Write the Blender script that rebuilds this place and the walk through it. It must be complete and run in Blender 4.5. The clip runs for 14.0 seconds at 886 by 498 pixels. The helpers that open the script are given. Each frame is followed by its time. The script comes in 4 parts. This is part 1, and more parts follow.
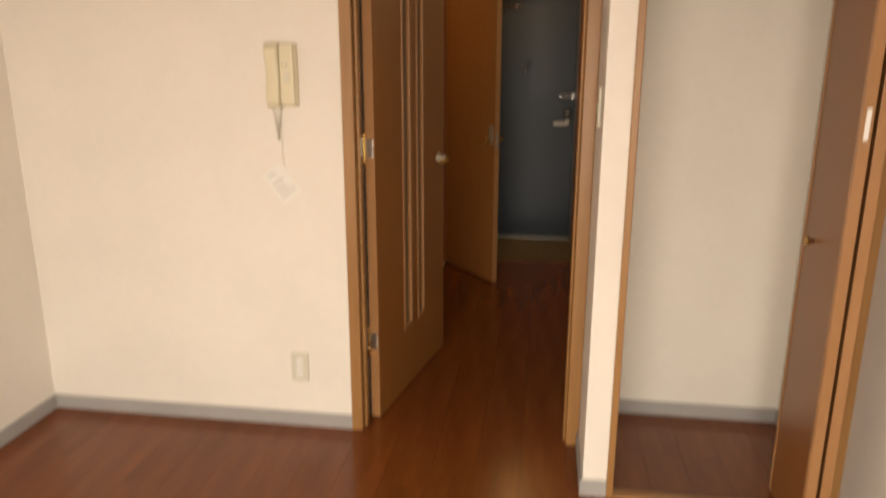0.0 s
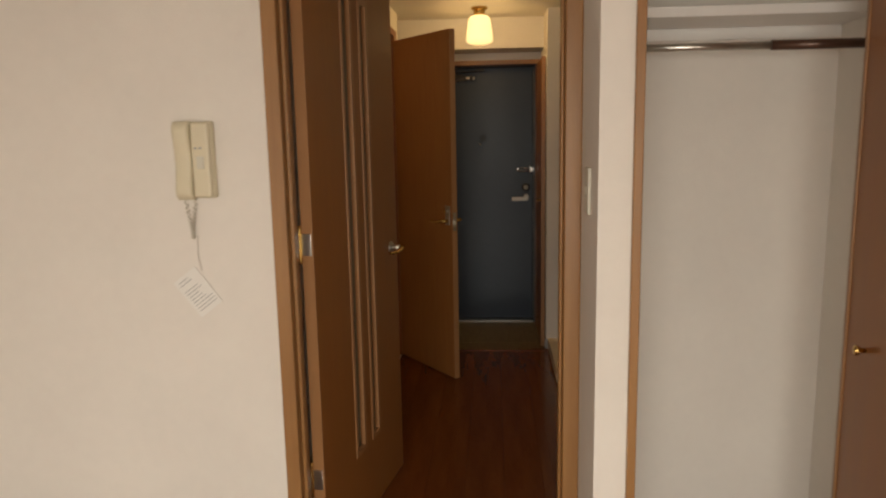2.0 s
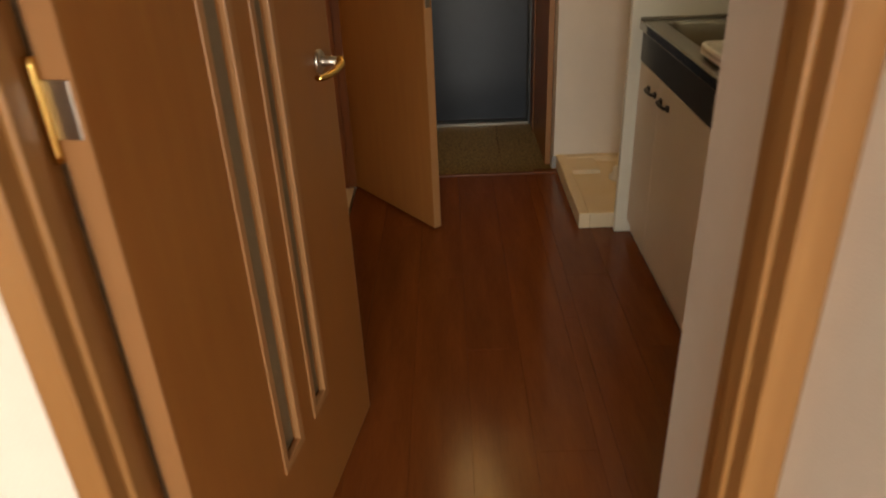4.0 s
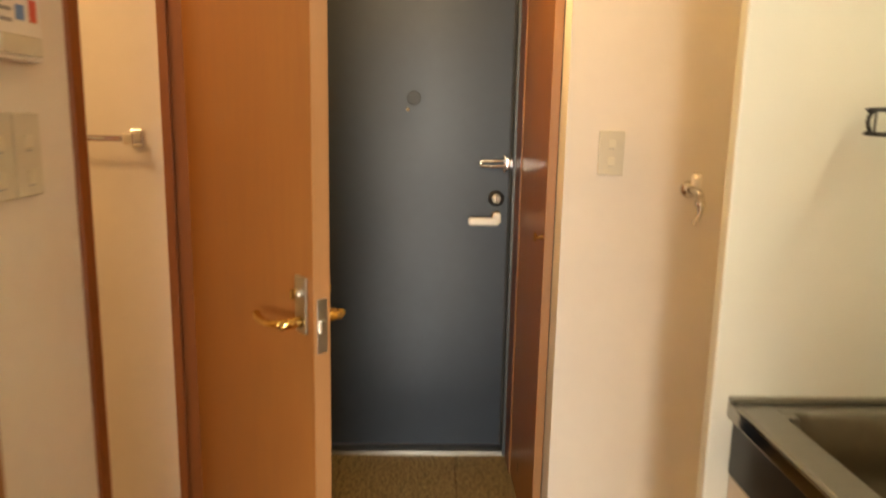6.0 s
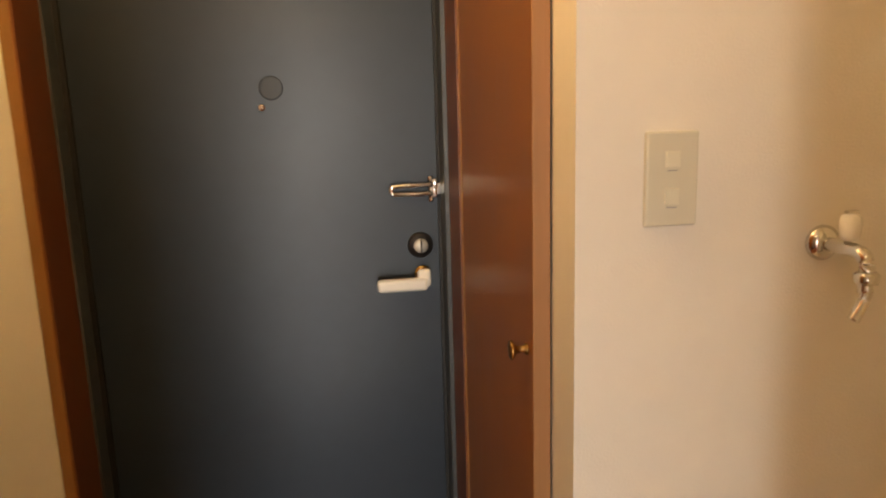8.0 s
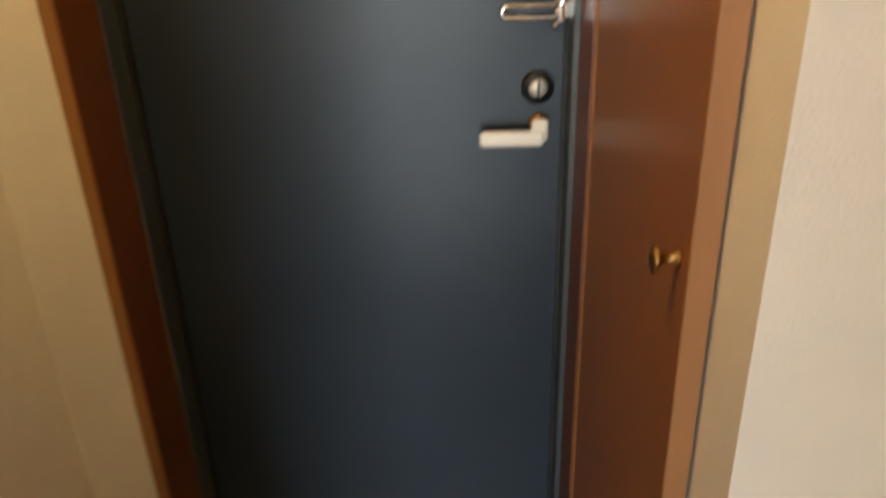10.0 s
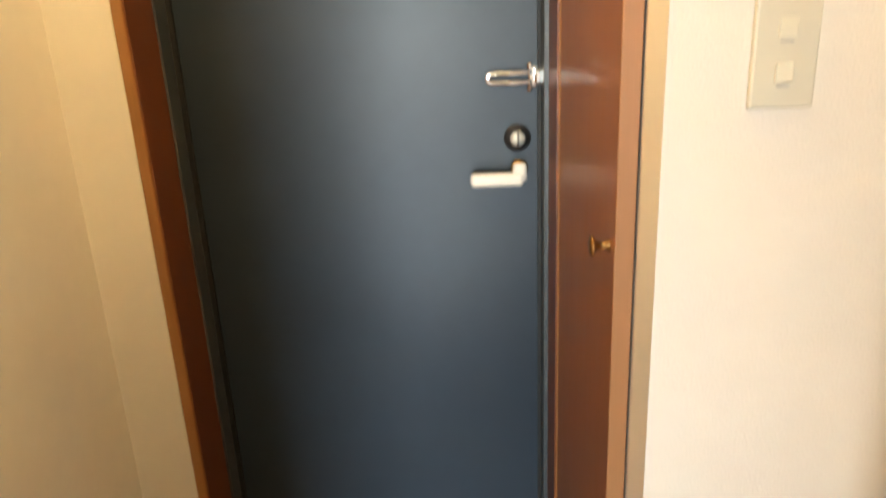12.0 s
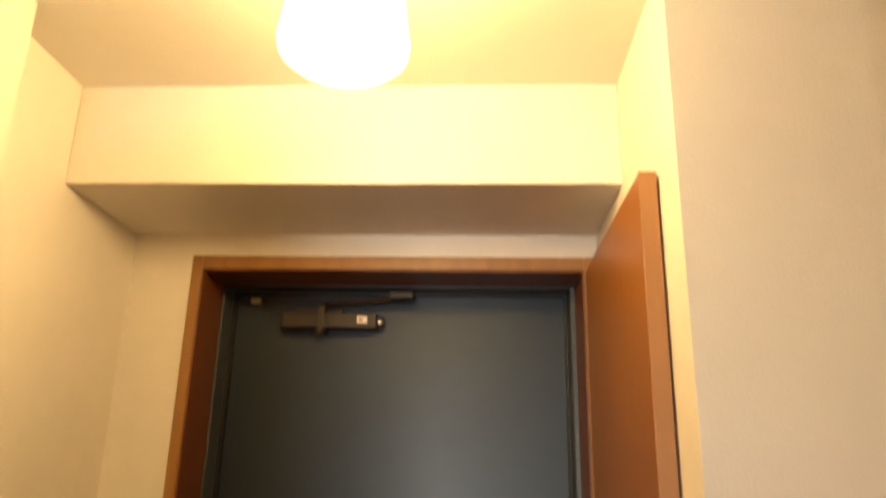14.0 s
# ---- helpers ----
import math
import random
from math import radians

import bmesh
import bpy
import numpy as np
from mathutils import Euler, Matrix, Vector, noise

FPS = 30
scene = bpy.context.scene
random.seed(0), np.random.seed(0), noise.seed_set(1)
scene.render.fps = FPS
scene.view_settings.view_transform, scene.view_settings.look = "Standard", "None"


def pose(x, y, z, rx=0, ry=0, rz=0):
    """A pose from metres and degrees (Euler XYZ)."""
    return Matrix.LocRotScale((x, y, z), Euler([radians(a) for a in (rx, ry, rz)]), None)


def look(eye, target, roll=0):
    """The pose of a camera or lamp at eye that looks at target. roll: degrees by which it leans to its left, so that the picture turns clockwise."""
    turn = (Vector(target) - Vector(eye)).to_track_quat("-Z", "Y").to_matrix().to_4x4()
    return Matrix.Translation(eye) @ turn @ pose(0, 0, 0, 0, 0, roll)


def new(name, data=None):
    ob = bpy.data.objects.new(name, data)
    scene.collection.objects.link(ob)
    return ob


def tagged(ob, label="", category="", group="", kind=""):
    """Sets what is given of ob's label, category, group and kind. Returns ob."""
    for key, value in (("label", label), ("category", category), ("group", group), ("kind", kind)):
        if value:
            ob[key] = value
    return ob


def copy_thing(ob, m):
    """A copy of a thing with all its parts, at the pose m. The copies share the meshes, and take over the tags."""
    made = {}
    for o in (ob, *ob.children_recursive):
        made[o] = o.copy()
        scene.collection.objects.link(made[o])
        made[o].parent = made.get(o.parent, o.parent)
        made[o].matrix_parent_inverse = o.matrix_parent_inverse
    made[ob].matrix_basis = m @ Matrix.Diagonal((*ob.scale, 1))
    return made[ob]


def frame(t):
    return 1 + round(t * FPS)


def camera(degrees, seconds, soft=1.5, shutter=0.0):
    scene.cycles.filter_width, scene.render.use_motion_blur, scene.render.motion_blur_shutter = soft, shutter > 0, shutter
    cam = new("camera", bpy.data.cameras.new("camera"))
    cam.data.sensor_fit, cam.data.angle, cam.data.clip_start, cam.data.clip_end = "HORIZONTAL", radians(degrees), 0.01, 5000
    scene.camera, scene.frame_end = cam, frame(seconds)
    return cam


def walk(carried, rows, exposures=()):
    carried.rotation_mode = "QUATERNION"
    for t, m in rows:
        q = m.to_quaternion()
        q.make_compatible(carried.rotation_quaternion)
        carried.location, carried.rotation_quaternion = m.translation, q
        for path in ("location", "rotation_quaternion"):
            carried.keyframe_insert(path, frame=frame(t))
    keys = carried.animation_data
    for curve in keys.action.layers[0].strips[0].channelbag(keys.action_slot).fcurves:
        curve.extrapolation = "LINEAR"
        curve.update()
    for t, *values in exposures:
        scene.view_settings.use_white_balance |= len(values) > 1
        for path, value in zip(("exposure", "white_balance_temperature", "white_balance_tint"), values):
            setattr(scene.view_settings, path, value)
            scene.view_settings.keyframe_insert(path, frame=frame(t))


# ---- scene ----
cam = camera(63.5, 14.0, 2.1, 0.5)
PATH = [
    (0, (0.335, -6.029, 1.447), (0.063, -4.115, 0.933), 0.1),
    (0.5, (0.336, -5.987, 1.493), (0.087, -4.019, 1.236), 0.5),
    (1, (0.352, -5.952, 1.5), (0.112, -3.983, 1.241), 1.0),
    (1.5, (0.321, -5.803, 1.471), (0.106, -3.847, 1.113), 1.4),
    (2, (0.257, -5.542, 1.459), (0.114, -3.574, 1.134), -1.1),
    (2.2, (0.235, -5.403, 1.449), (0.135, -3.438, 1.09), -0.8),
    (4.4, (0.085, -3.857, 1.306), (0.081, -2.114, 0.325), -3.0),
    (4.5, (0.082, -3.779, 1.297), (0.116, -2.022, 0.342), -2.1),
    (4.8, (0.124, -3.57, 1.288), (0.133, -1.772, 0.411), -0.6),
    (5, (0.144, -3.421, 1.302), (0.116, -1.568, 0.549), 0.4),
    (5.3, (0.167, -3.219, 1.317), (0.149, -1.297, 0.765), 1.5),
    (5.5, (0.172, -3.08, 1.331), (0.128, -1.125, 0.912), -1.3),
    (5.8, (0.194, -2.903, 1.34), (0.214, -0.946, 0.927), -0.5),
    (6, (0.218, -2.78, 1.34), (0.276, -0.816, 0.97), 1.2),
    (6.5, (0.274, -2.494, 1.351), (0.22, -0.514, 1.077), 1.3),
    (7, (0.283, -2.175, 1.338), (0.346, -0.201, 1.021), -1.0),
    (7.2, (0.288, -2.048, 1.335), (0.427, -0.078, 1.02), -1.0),
    (9.3, (0.382, -1.341, 1.357), (0.733, 0.556, 0.828), -1.9),
    (9.5, (0.416, -1.3, 1.311), (0.665, 0.615, 0.789), -3.0),
    (10, (0.364, -1.352, 1.287), (0.3, 0.477, 0.482), -1.9),
    (10.5, (0.319, -1.485, 1.267), (0.152, 0.256, 0.296), -4.8),
    (10.6, (0.319, -1.514, 1.252), (0.166, 0.217, 0.261), -4.7),
    (11, (0.325, -1.606, 1.253), (0.309, 0.127, 0.255), -3.8),
    (11.5, (0.349, -1.659, 1.268), (0.319, 0.108, 0.332), -0.3),
    (12, (0.375, -1.643, 1.303), (0.313, 0.254, 0.673), -2.6),
    (12.5, (0.371, -1.666, 1.358), (0.319, 0.297, 0.98), -0.5),
    (13, (0.359, -1.677, 1.424), (0.287, 0.321, 1.424), -0.3),
    (13.5, (0.343, -1.683, 1.467), (0.27, 0.289, 1.794), 0.5),
    (14, (0.345, -1.703, 1.512), (0.244, 0.205, 2.101), 1.2),
]
EXPOSURES = [(0, -1.25, 9200, 15), (0.5, -1.65, 9100, 15), (1.0, -1.75, 8900, 14), (2.2, -1.75, 8200, 12), (4.4, -0.35, 8800, 12), (5.0, 0.4, 8800, 11), (5.5, 0.72, 8700, 10), (6.5, 0.6, 9000, 12), (7.2, 0.55, 8800, 13), (9.3, 0.1, 7300, 9), (9.8, 0.2, 7000, 5), (10.3, 1.1, 6400, 2), (10.8, 1.65, 6150, 1), (11.5, 1.5, 6350, 1), (12.5, 1.0, 6900, 2), (13.0, 0.8, 7300, 4), (13.5, 0.75, 7500, 5), (14, 0.22, 7800, 7)]
walk(cam, [(t, look(eye, target, roll)) for t, eye, target, roll in PATH], EXPOSURES)

# ---- world and light ----
world = bpy.data.worlds.new("world")
world.use_nodes = True
scene.world = world
wn = world.node_tree.nodes
sky = wn.new("ShaderNodeTexSky")
sky.sky_type = "NISHITA"
sky.sun_disc = False
sky.sun_elevation = radians(45)
sky.sun_rotation = radians(180)
wn["Background"].inputs["Strength"].default_value = 0.12
world.node_tree.links.new(sky.outputs["Color"], wn["Background"].inputs["Color"])


def area_lamp(name, place, size_x, size_y, watts, colour, rx=0, ry=0, rz=0):
    data = bpy.data.lights.new(name, "AREA")
    data.shape, data.size, data.size_y = "RECTANGLE", size_x, size_y
    data.energy, data.color = watts, colour
    ob = new(name, data)
    ob.matrix_world = pose(*place, rx, ry, rz)
    return ob


def bulb(name, place, watts, colour, radius):
    data = bpy.data.lights.new(name, "POINT")
    data.energy, data.color, data.shadow_soft_size = watts, colour, radius
    ob = new(name, data)
    ob.location = place
    return ob


sun_data = bpy.data.lights.new("sun", "SUN")
sun_data.energy, sun_data.angle, sun_data.color = 4.0, radians(0.6), (1.0, 0.95, 0.88)
new("sun", sun_data).matrix_world = look((0, -20, 16), (0, 0, -4))

# daylight through the balcony window, the entrance bulb, the downlight, the washroom lamp
area_lamp("window_daylight", (0.04, -7.64, 1.15), 1.64, 1.85, 410, (0.86, 0.93, 1.0), 34, 0, 0)
bulb("entrance_bulb", (0.175, -0.93, 2.085), 13, (1.0, 0.70, 0.33), 0.07)
area_lamp("downlight_lamp", (0.16, -2.15, 2.196), 0.13, 0.13, 0.9, (1.0, 0.68, 0.40), 0, 0, 0)
area_lamp("kitchen_tube", (1.205, -2.0, 1.935), 0.05, 0.46, 1.7, (0.96, 1.0, 0.92))
bulb("washroom_bulb", (-0.95, -1.6, 2.05), 8, (1.0, 0.66, 0.36), 0.08)


# ---- materials ----
def material(name, base, rough=0.5, metal=0.0, vary=0.06, scale=6.0, grain=(1, 1, 1), bump=0.0, bump_scale=200.0, coat=0.0, second=None, piece=0.0, spec=0.5):
    """Principled surface whose colour drifts between two tones on two scales, with fine relief."""
    m = bpy.data.materials.new(name)
    m.use_nodes = True
    n, l = m.node_tree.nodes, m.node_tree.links
    p = n["Principled BSDF"]
    p.inputs["Roughness"].default_value = rough
    p.inputs["Metallic"].default_value = metal
    p.inputs["Coat Weight"].default_value = coat
    p.inputs["Coat Roughness"].default_value = 0.12
    p.inputs["Specular IOR Level"].default_value = spec
    tc, mp = n.new("ShaderNodeTexCoord"), n.new("ShaderNodeMapping")
    mp.inputs["Scale"].default_value = grain
    l.new(tc.outputs["Object"], mp.inputs["Vector"])
    big, fine = n.new("ShaderNodeTexNoise"), n.new("ShaderNodeTexNoise")
    big.inputs["Scale"].default_value, big.inputs["Detail"].default_value = scale, 5
    fine.inputs["Scale"].default_value, fine.inputs["Detail"].default_value = scale * 9, 3
    for t in (big, fine):
        l.new(mp.outputs["Vector"], t.inputs["Vector"])
    add = n.new("ShaderNodeMath")
    add.operation = "MULTIPLY_ADD"
    add.inputs[1].default_value = 0.35
    l.new(fine.outputs["Fac"], add.inputs[0])
    l.new(big.outputs["Fac"], add.inputs[2])
    ramp = n.new("ShaderNodeValToRGB")
    dark = second or tuple(c * (1 - 2.2 * vary) for c in base)
    ramp.color_ramp.elements[0].position, ramp.color_ramp.elements[1].position = 0.45, 0.9
    ramp.color_ramp.elements[0].color = (*dark, 1)
    ramp.color_ramp.elements[1].color = (*base, 1)
    l.new(add.outputs[0], ramp.inputs["Fac"])
    out = ramp.outputs["Color"]
    if piece:
        info, hsv = n.new("ShaderNodeObjectInfo"), n.new("ShaderNodeHueSaturation")
        rng = n.new("ShaderNodeMapRange")
        rng.inputs["To Min"].default_value, rng.inputs["To Max"].default_value = 1 - piece, 1 + piece
        l.new(info.outputs["Random"], rng.inputs["Value"])
        l.new(rng.outputs["Result"], hsv.inputs["Value"])
        l.new(out, hsv.inputs["Color"])
        out = hsv.outputs["Color"]
    l.new(out, p.inputs["Base Color"])
    rr = n.new("ShaderNodeMapRange")
    rr.inputs["To Min"].default_value, rr.inputs["To Max"].default_value = max(0.02, rough * 0.85), min(1, rough * 1.2)
    l.new(big.outputs["Fac"], rr.inputs["Value"])
    l.new(rr.outputs["Result"], p.inputs["Roughness"])
    if bump:
        bt, bp = n.new("ShaderNodeTexNoise"), n.new("ShaderNodeBump")
        bt.inputs["Scale"].default_value, bt.inputs["Detail"].default_value = bump_scale, 2
        l.new(mp.outputs["Vector"], bt.inputs["Vector"])
        bp.inputs["Strength"].default_value, bp.inputs["Distance"].default_value = bump, 0.002
        l.new(bt.outputs["Fac"], bp.inputs["Height"])
        l.new(bp.outputs["Normal"], p.inputs["Normal"])
    return m


def glowing(name, colour, strength):
    m = bpy.data.materials.new(name)
    m.use_nodes = True
    p = m.node_tree.nodes["Principled BSDF"]
    p.inputs["Base Color"].default_value = (0.9, 0.86, 0.78, 1)
    p.inputs["Roughness"].default_value = 0.4
    p.inputs["Emission Color"].default_value = (*colour, 1)
    p.inputs["Emission Strength"].default_value = strength
    return m


def speckled(name):
    """Stone-patterned vinyl: tan ground with brown and pale flecks."""
    m = bpy.data.materials.new(name)
    m.use_nodes = True
    n, l = m.node_tree.nodes, m.node_tree.links
    p = n["Principled BSDF"]
    tc = n.new("ShaderNodeTexCoord")
    warp, mix = n.new("ShaderNodeTexNoise"), n.new("ShaderNodeMix")
    warp.inputs["Scale"].default_value = 60
    mix.data_type, mix.inputs["Factor"].default_value = "VECTOR", 0.02
    l.new(tc.outputs["Object"], warp.inputs["Vector"])
    l.new(tc.outputs["Object"], mix.inputs["A"])
    l.new(warp.outputs["Color"], mix.inputs["B"])
    no = n.new("ShaderNodeTexNoise")
    no.inputs["Scale"].default_value, no.inputs["Detail"].default_value, no.inputs["Roughness"].default_value = 96, 3, 0.66
    l.new(mix.outputs["Result"], no.inputs["Vector"])
    ramp = n.new("ShaderNodeValToRGB")
    el = ramp.color_ramp.elements
    el[0].position, el[0].color = 0.34, (0.042, 0.029, 0.012, 1)
    el[1].position, el[1].color = 0.68, (0.35, 0.295, 0.165, 1)
    e = el.new(0.45)
    e.color = (0.155, 0.112, 0.050, 1)
    e = el.new(0.52)
    e.color = (0.245, 0.182, 0.088, 1)
    l.new(no.outputs["Fac"], ramp.inputs["Fac"])
    l.new(ramp.outputs["Color"], p.inputs["Base Color"])
    p.inputs["Roughness"].default_value = 0.5
    bp = n.new("ShaderNodeBump")
    bp.inputs["Strength"].default_value, bp.inputs["Distance"].default_value = 0.2, 0.001
    l.new(no.outputs["Fac"], bp.inputs["Height"])
    l.new(bp.outputs["Normal"], p.inputs["Normal"])
    return m


PAPER = material("wallpaper", (0.80, 0.755, 0.69), 0.85, vary=0.03, scale=3, bump=0.35, bump_scale=260)
CEIL = material("ceiling_paper", (0.78, 0.74, 0.68), 0.9, vary=0.03, scale=3, bump=0.5, bump_scale=180)
PANEL = material("cream_panel", (0.76, 0.66, 0.50), 0.45, vary=0.03, scale=2, bump=0.05)
TILEWALL = material("kitchen_panel", (0.86, 0.88, 0.80), 0.25, vary=0.02, scale=2, bump=0.03)
WOOD = material("door_laminate", (0.300, 0.120, 0.034), 0.34, scale=5, grain=(7, 7, 0.8), second=(0.265, 0.098, 0.028), bump=0.05, bump_scale=60, spec=0.3)
EDGE = material("edge_band", (0.36, 0.175, 0.075), 0.42, scale=4, grain=(8, 8, 0.6), second=(0.32, 0.150, 0.060), bump=0.05, bump_scale=60)
TRIM = material("casing_wood", (0.35, 0.172, 0.060), 0.4, scale=4, grain=(10, 10, 0.6), second=(0.28, 0.128, 0.043), bump=0.06, bump_scale=60)
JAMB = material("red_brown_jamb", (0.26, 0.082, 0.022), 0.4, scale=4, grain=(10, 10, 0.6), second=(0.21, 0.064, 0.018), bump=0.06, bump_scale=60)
DARKBROWN = material("dark_red_brown", (0.17, 0.052, 0.018), 0.4, scale=4, grain=(10, 10, 0.6), second=(0.13, 0.038, 0.013), bump=0.06, bump_scale=60)
PLANK = material("floor_plank", (0.200, 0.057, 0.015), 0.2, scale=3.2, grain=(5, 0.6, 5), second=(0.140, 0.037, 0.010), bump=0.02, bump_scale=50, coat=0.35, piece=0.07, spec=0.15)
ROCKER = material("ivory_rocker", (0.70, 0.67, 0.55), 0.4, vary=0.02)
JOINT = material("plank_joint", (0.14, 0.044, 0.013), 0.7)
BASE = material("grey_vinyl", (0.36, 0.345, 0.335), 0.55, vary=0.04, scale=5, bump=0.05)
STEEL = material("blue_grey_steel", (0.028, 0.041, 0.061), 0.38, scale=2.5, vary=0.08, spec=0.32, bump=0.06, bump_scale=350)
FRAME = material("grey_steel_frame", (0.06, 0.07, 0.08), 0.38, vary=0.06, scale=6)
SEAL = material("black_seal", (0.01, 0.01, 0.011), 0.6)
STONE = speckled("stone_vinyl")
CHROME = material("chrome", (0.70, 0.69, 0.67), 0.08, 1.0, vary=0.03)
SATIN = material("satin_steel", (0.66, 0.65, 0.61), 0.5, 0.6, vary=0.04)
NICKEL = material("satin_nickel", (0.62, 0.60, 0.55), 0.3, 1.0, vary=0.04)
OLDBRASS = material("tarnished_brass", (0.42, 0.25, 0.09), 0.32, 1.0, vary=0.1)
BRASS = material("brass", (0.72, 0.47, 0.16), 0.2, 1.0, vary=0.05)
POLISH = material("polished_steel", (0.40, 0.37, 0.33), 0.13, 1.0, vary=0.05, scale=8)
BASIN = material("dull_steel", (0.21, 0.19, 0.15), 0.36, 1.0, vary=0.08, scale=6)
INOX = material("brushed_steel", (0.34, 0.33, 0.30), 0.3, 1.0, vary=0.06, scale=8, grain=(1, 14, 1))
RUBBED = material("rubbed_steel", (0.020, 0.029, 0.042), 0.5, vary=0.1)
BLACK = material("black_enamel", (0.012, 0.011, 0.011), 0.3, vary=0.1)
BRONZE = material("dark_bronze", (0.05, 0.04, 0.032), 0.38, 0.6, vary=0.08)
IVORY = material("ivory_plastic", (0.70, 0.63, 0.46), 0.4, vary=0.02)
PLATE = material("switch_plastic", (0.63, 0.60, 0.50), 0.4, vary=0.02)
WHITE = material("white_plastic", (0.80, 0.78, 0.74), 0.4, vary=0.02)
CREAMY = material("cabinet_laminate", (0.76, 0.68, 0.58), 0.35, vary=0.025, scale=3, bump=0.04)
PAN = material("tray_plastic", (0.78, 0.66, 0.47), 0.4, vary=0.03, scale=4)
GREY = material("grey_print", (0.30, 0.30, 0.32), 0.6)
BLUE = material("blue_print", (0.12, 0.25, 0.55), 0.6)
RED = material("red_print", (0.60, 0.10, 0.07), 0.6)
CARD = material("white_card", (0.82, 0.80, 0.75), 0.7, vary=0.02)
CLOTH = material("white_paper", (0.78, 0.75, 0.68), 0.8, vary=0.05, scale=10, bump=0.3, bump_scale=40)
LEATHER = material("black_leather", (0.010, 0.009, 0.009), 0.28, vary=0.2, scale=20, bump=0.25, bump_scale=120)
CORD = material("beige_cord", (0.45, 0.41, 0.33), 0.6)
PALECORD = material("ivory_cord", (0.58, 0.54, 0.45), 0.6)
FROST = material("frosted_slit_glass", (0.20, 0.175, 0.12), 0.22, vary=0.06, scale=10, bump=0.3, bump_scale=90)
FAINT = material("faint_print", (0.48, 0.47, 0.45), 0.7)
RODBROWN = material("brown_pipe", (0.11, 0.055, 0.035), 0.3, 0.4, vary=0.05)
TUBE = glowing("lit_tube", (0.95, 1.0, 0.86), 3.0)
GLOW = glowing("lit_milk_glass", (1.0, 0.70, 0.33), 5.0)
DOWN = glowing("lit_diffuser", (1.0, 0.80, 0.58), 6.0)


# ---- mesh helpers ----
def add_box(bm, lo, hi):
    v = [bm.verts.new((x, y, z)) for z in (lo[2], hi[2]) for y in (lo[1], hi[1]) for x in (lo[0], hi[0])]
    for f in ((0, 2, 3, 1), (4, 5, 7, 6), (0, 1, 5, 4), (2, 6, 7, 3), (0, 4, 6, 2), (1, 3, 7, 5)):
        bm.faces.new([v[i] for i in f])


def finish(bm, name, mat, parent=None, bevel=0.0, segments=2, smooth=False):
    bmesh.ops.recalc_face_normals(bm, faces=bm.faces)
    if bevel:
        edges = [e for e in bm.edges if e.is_manifold and e.calc_face_angle(0) > 0.6]
        bmesh.ops.bevel(bm, geom=edges, offset=bevel, segments=segments, profile=0.5, affect="EDGES", clamp_overlap=True)
    me = bpy.data.meshes.new(name)
    bm.to_mesh(me)
    bm.free()
    for poly in me.polygons:
        poly.use_smooth = smooth
    me.materials.append(mat)
    ob = new(name, me)
    if parent:
        ob.parent = parent
    return ob


def boxes(name, parts, mat, parent=None, bevel=0.0, segments=2):
    bm = bmesh.new()
    for lo, hi in parts:
        add_box(bm, lo, hi)
    return finish(bm, name, mat, parent, bevel, segments)


def setting(name, label, parts, mat, bevel=0.0, category="wall"):
    return tagged(boxes(name, parts, mat, None, bevel), label, category, kind="structure")


def empty(name, m, label, category, group=""):
    ob = new(name)
    ob.matrix_world = m
    return tagged(ob, label, category, group)


def lathe(name, profile, mat, parent=None, steps=24, axis="z", at=(0, 0, 0)):
    """A turned shape: profile rows are (radius, height) along the axis."""
    bm = bmesh.new()
    rings = []
    for r, h in profile:
        ring = []
        for i in range(steps):
            a = 2 * math.pi * i / steps
            c, s = r * math.cos(a), r * math.sin(a)
            co = {"z": (c, s, h), "y": (c, h, s), "x": (h, c, s)}[axis]
            ring.append(bm.verts.new([q + w for q, w in zip(co, at)]))
        rings.append(ring)
    for a, b in zip(rings, rings[1:]):
        for i in range(steps):
            j = (i + 1) % steps
            bm.faces.new((a[i], a[j], b[j], b[i]))
    bm.faces.new(rings[0])
    bm.faces.new(rings[-1])
    return finish(bm, name, mat, parent, smooth=True)


def tube(name, points, radius, mat, parent=None, sides=10, flat=1.0, taper=None):
    """A bar swept along a smoothed run of points; flat squeezes its section upright."""
    pts = [Vector(p) for p in points]
    if len(pts) > 2:
        fine = []
        for i in range(len(pts) - 1):
            a, b, c, d = pts[max(i - 1, 0)], pts[i], pts[i + 1], pts[min(i + 2, len(pts) - 1)]
            for k in range(5):
                t = k / 5
                fine.append(0.5 * (2 * b + (c - a) * t + (2 * a - 5 * b + 4 * c - d) * t * t + (3 * b - a - 3 * c + d) * t ** 3))
        fine.append(pts[-1])
        pts = fine
    bm = bmesh.new()
    rings = []
    for i, p in enumerate(pts):
        t = (pts[min(i + 1, len(pts) - 1)] - pts[max(i - 1, 0)]).normalized()
        side = t.cross(Vector((0, 0, 1)))
        if side.length < 0.2:
            side = t.cross(Vector((0, 1, 0)))
        side.normalize()
        up = side.cross(t)
        r = radius * (1 if taper is None else 1 + (taper - 1) * i / (len(pts) - 1))
        rings.append([bm.verts.new(p + side * r * math.cos(2 * math.pi * k / sides) + up * r * flat * math.sin(2 * math.pi * k / sides)) for k in range(sides)])
    for a, b in zip(rings, rings[1:]):
        for k in range(sides):
            bm.faces.new((a[k], a[(k + 1) % sides], b[(k + 1) % sides], b[k]))
    bm.faces.new(rings[0])
    bm.faces.new(rings[-1])
    return finish(bm, name, mat, parent, smooth=True)

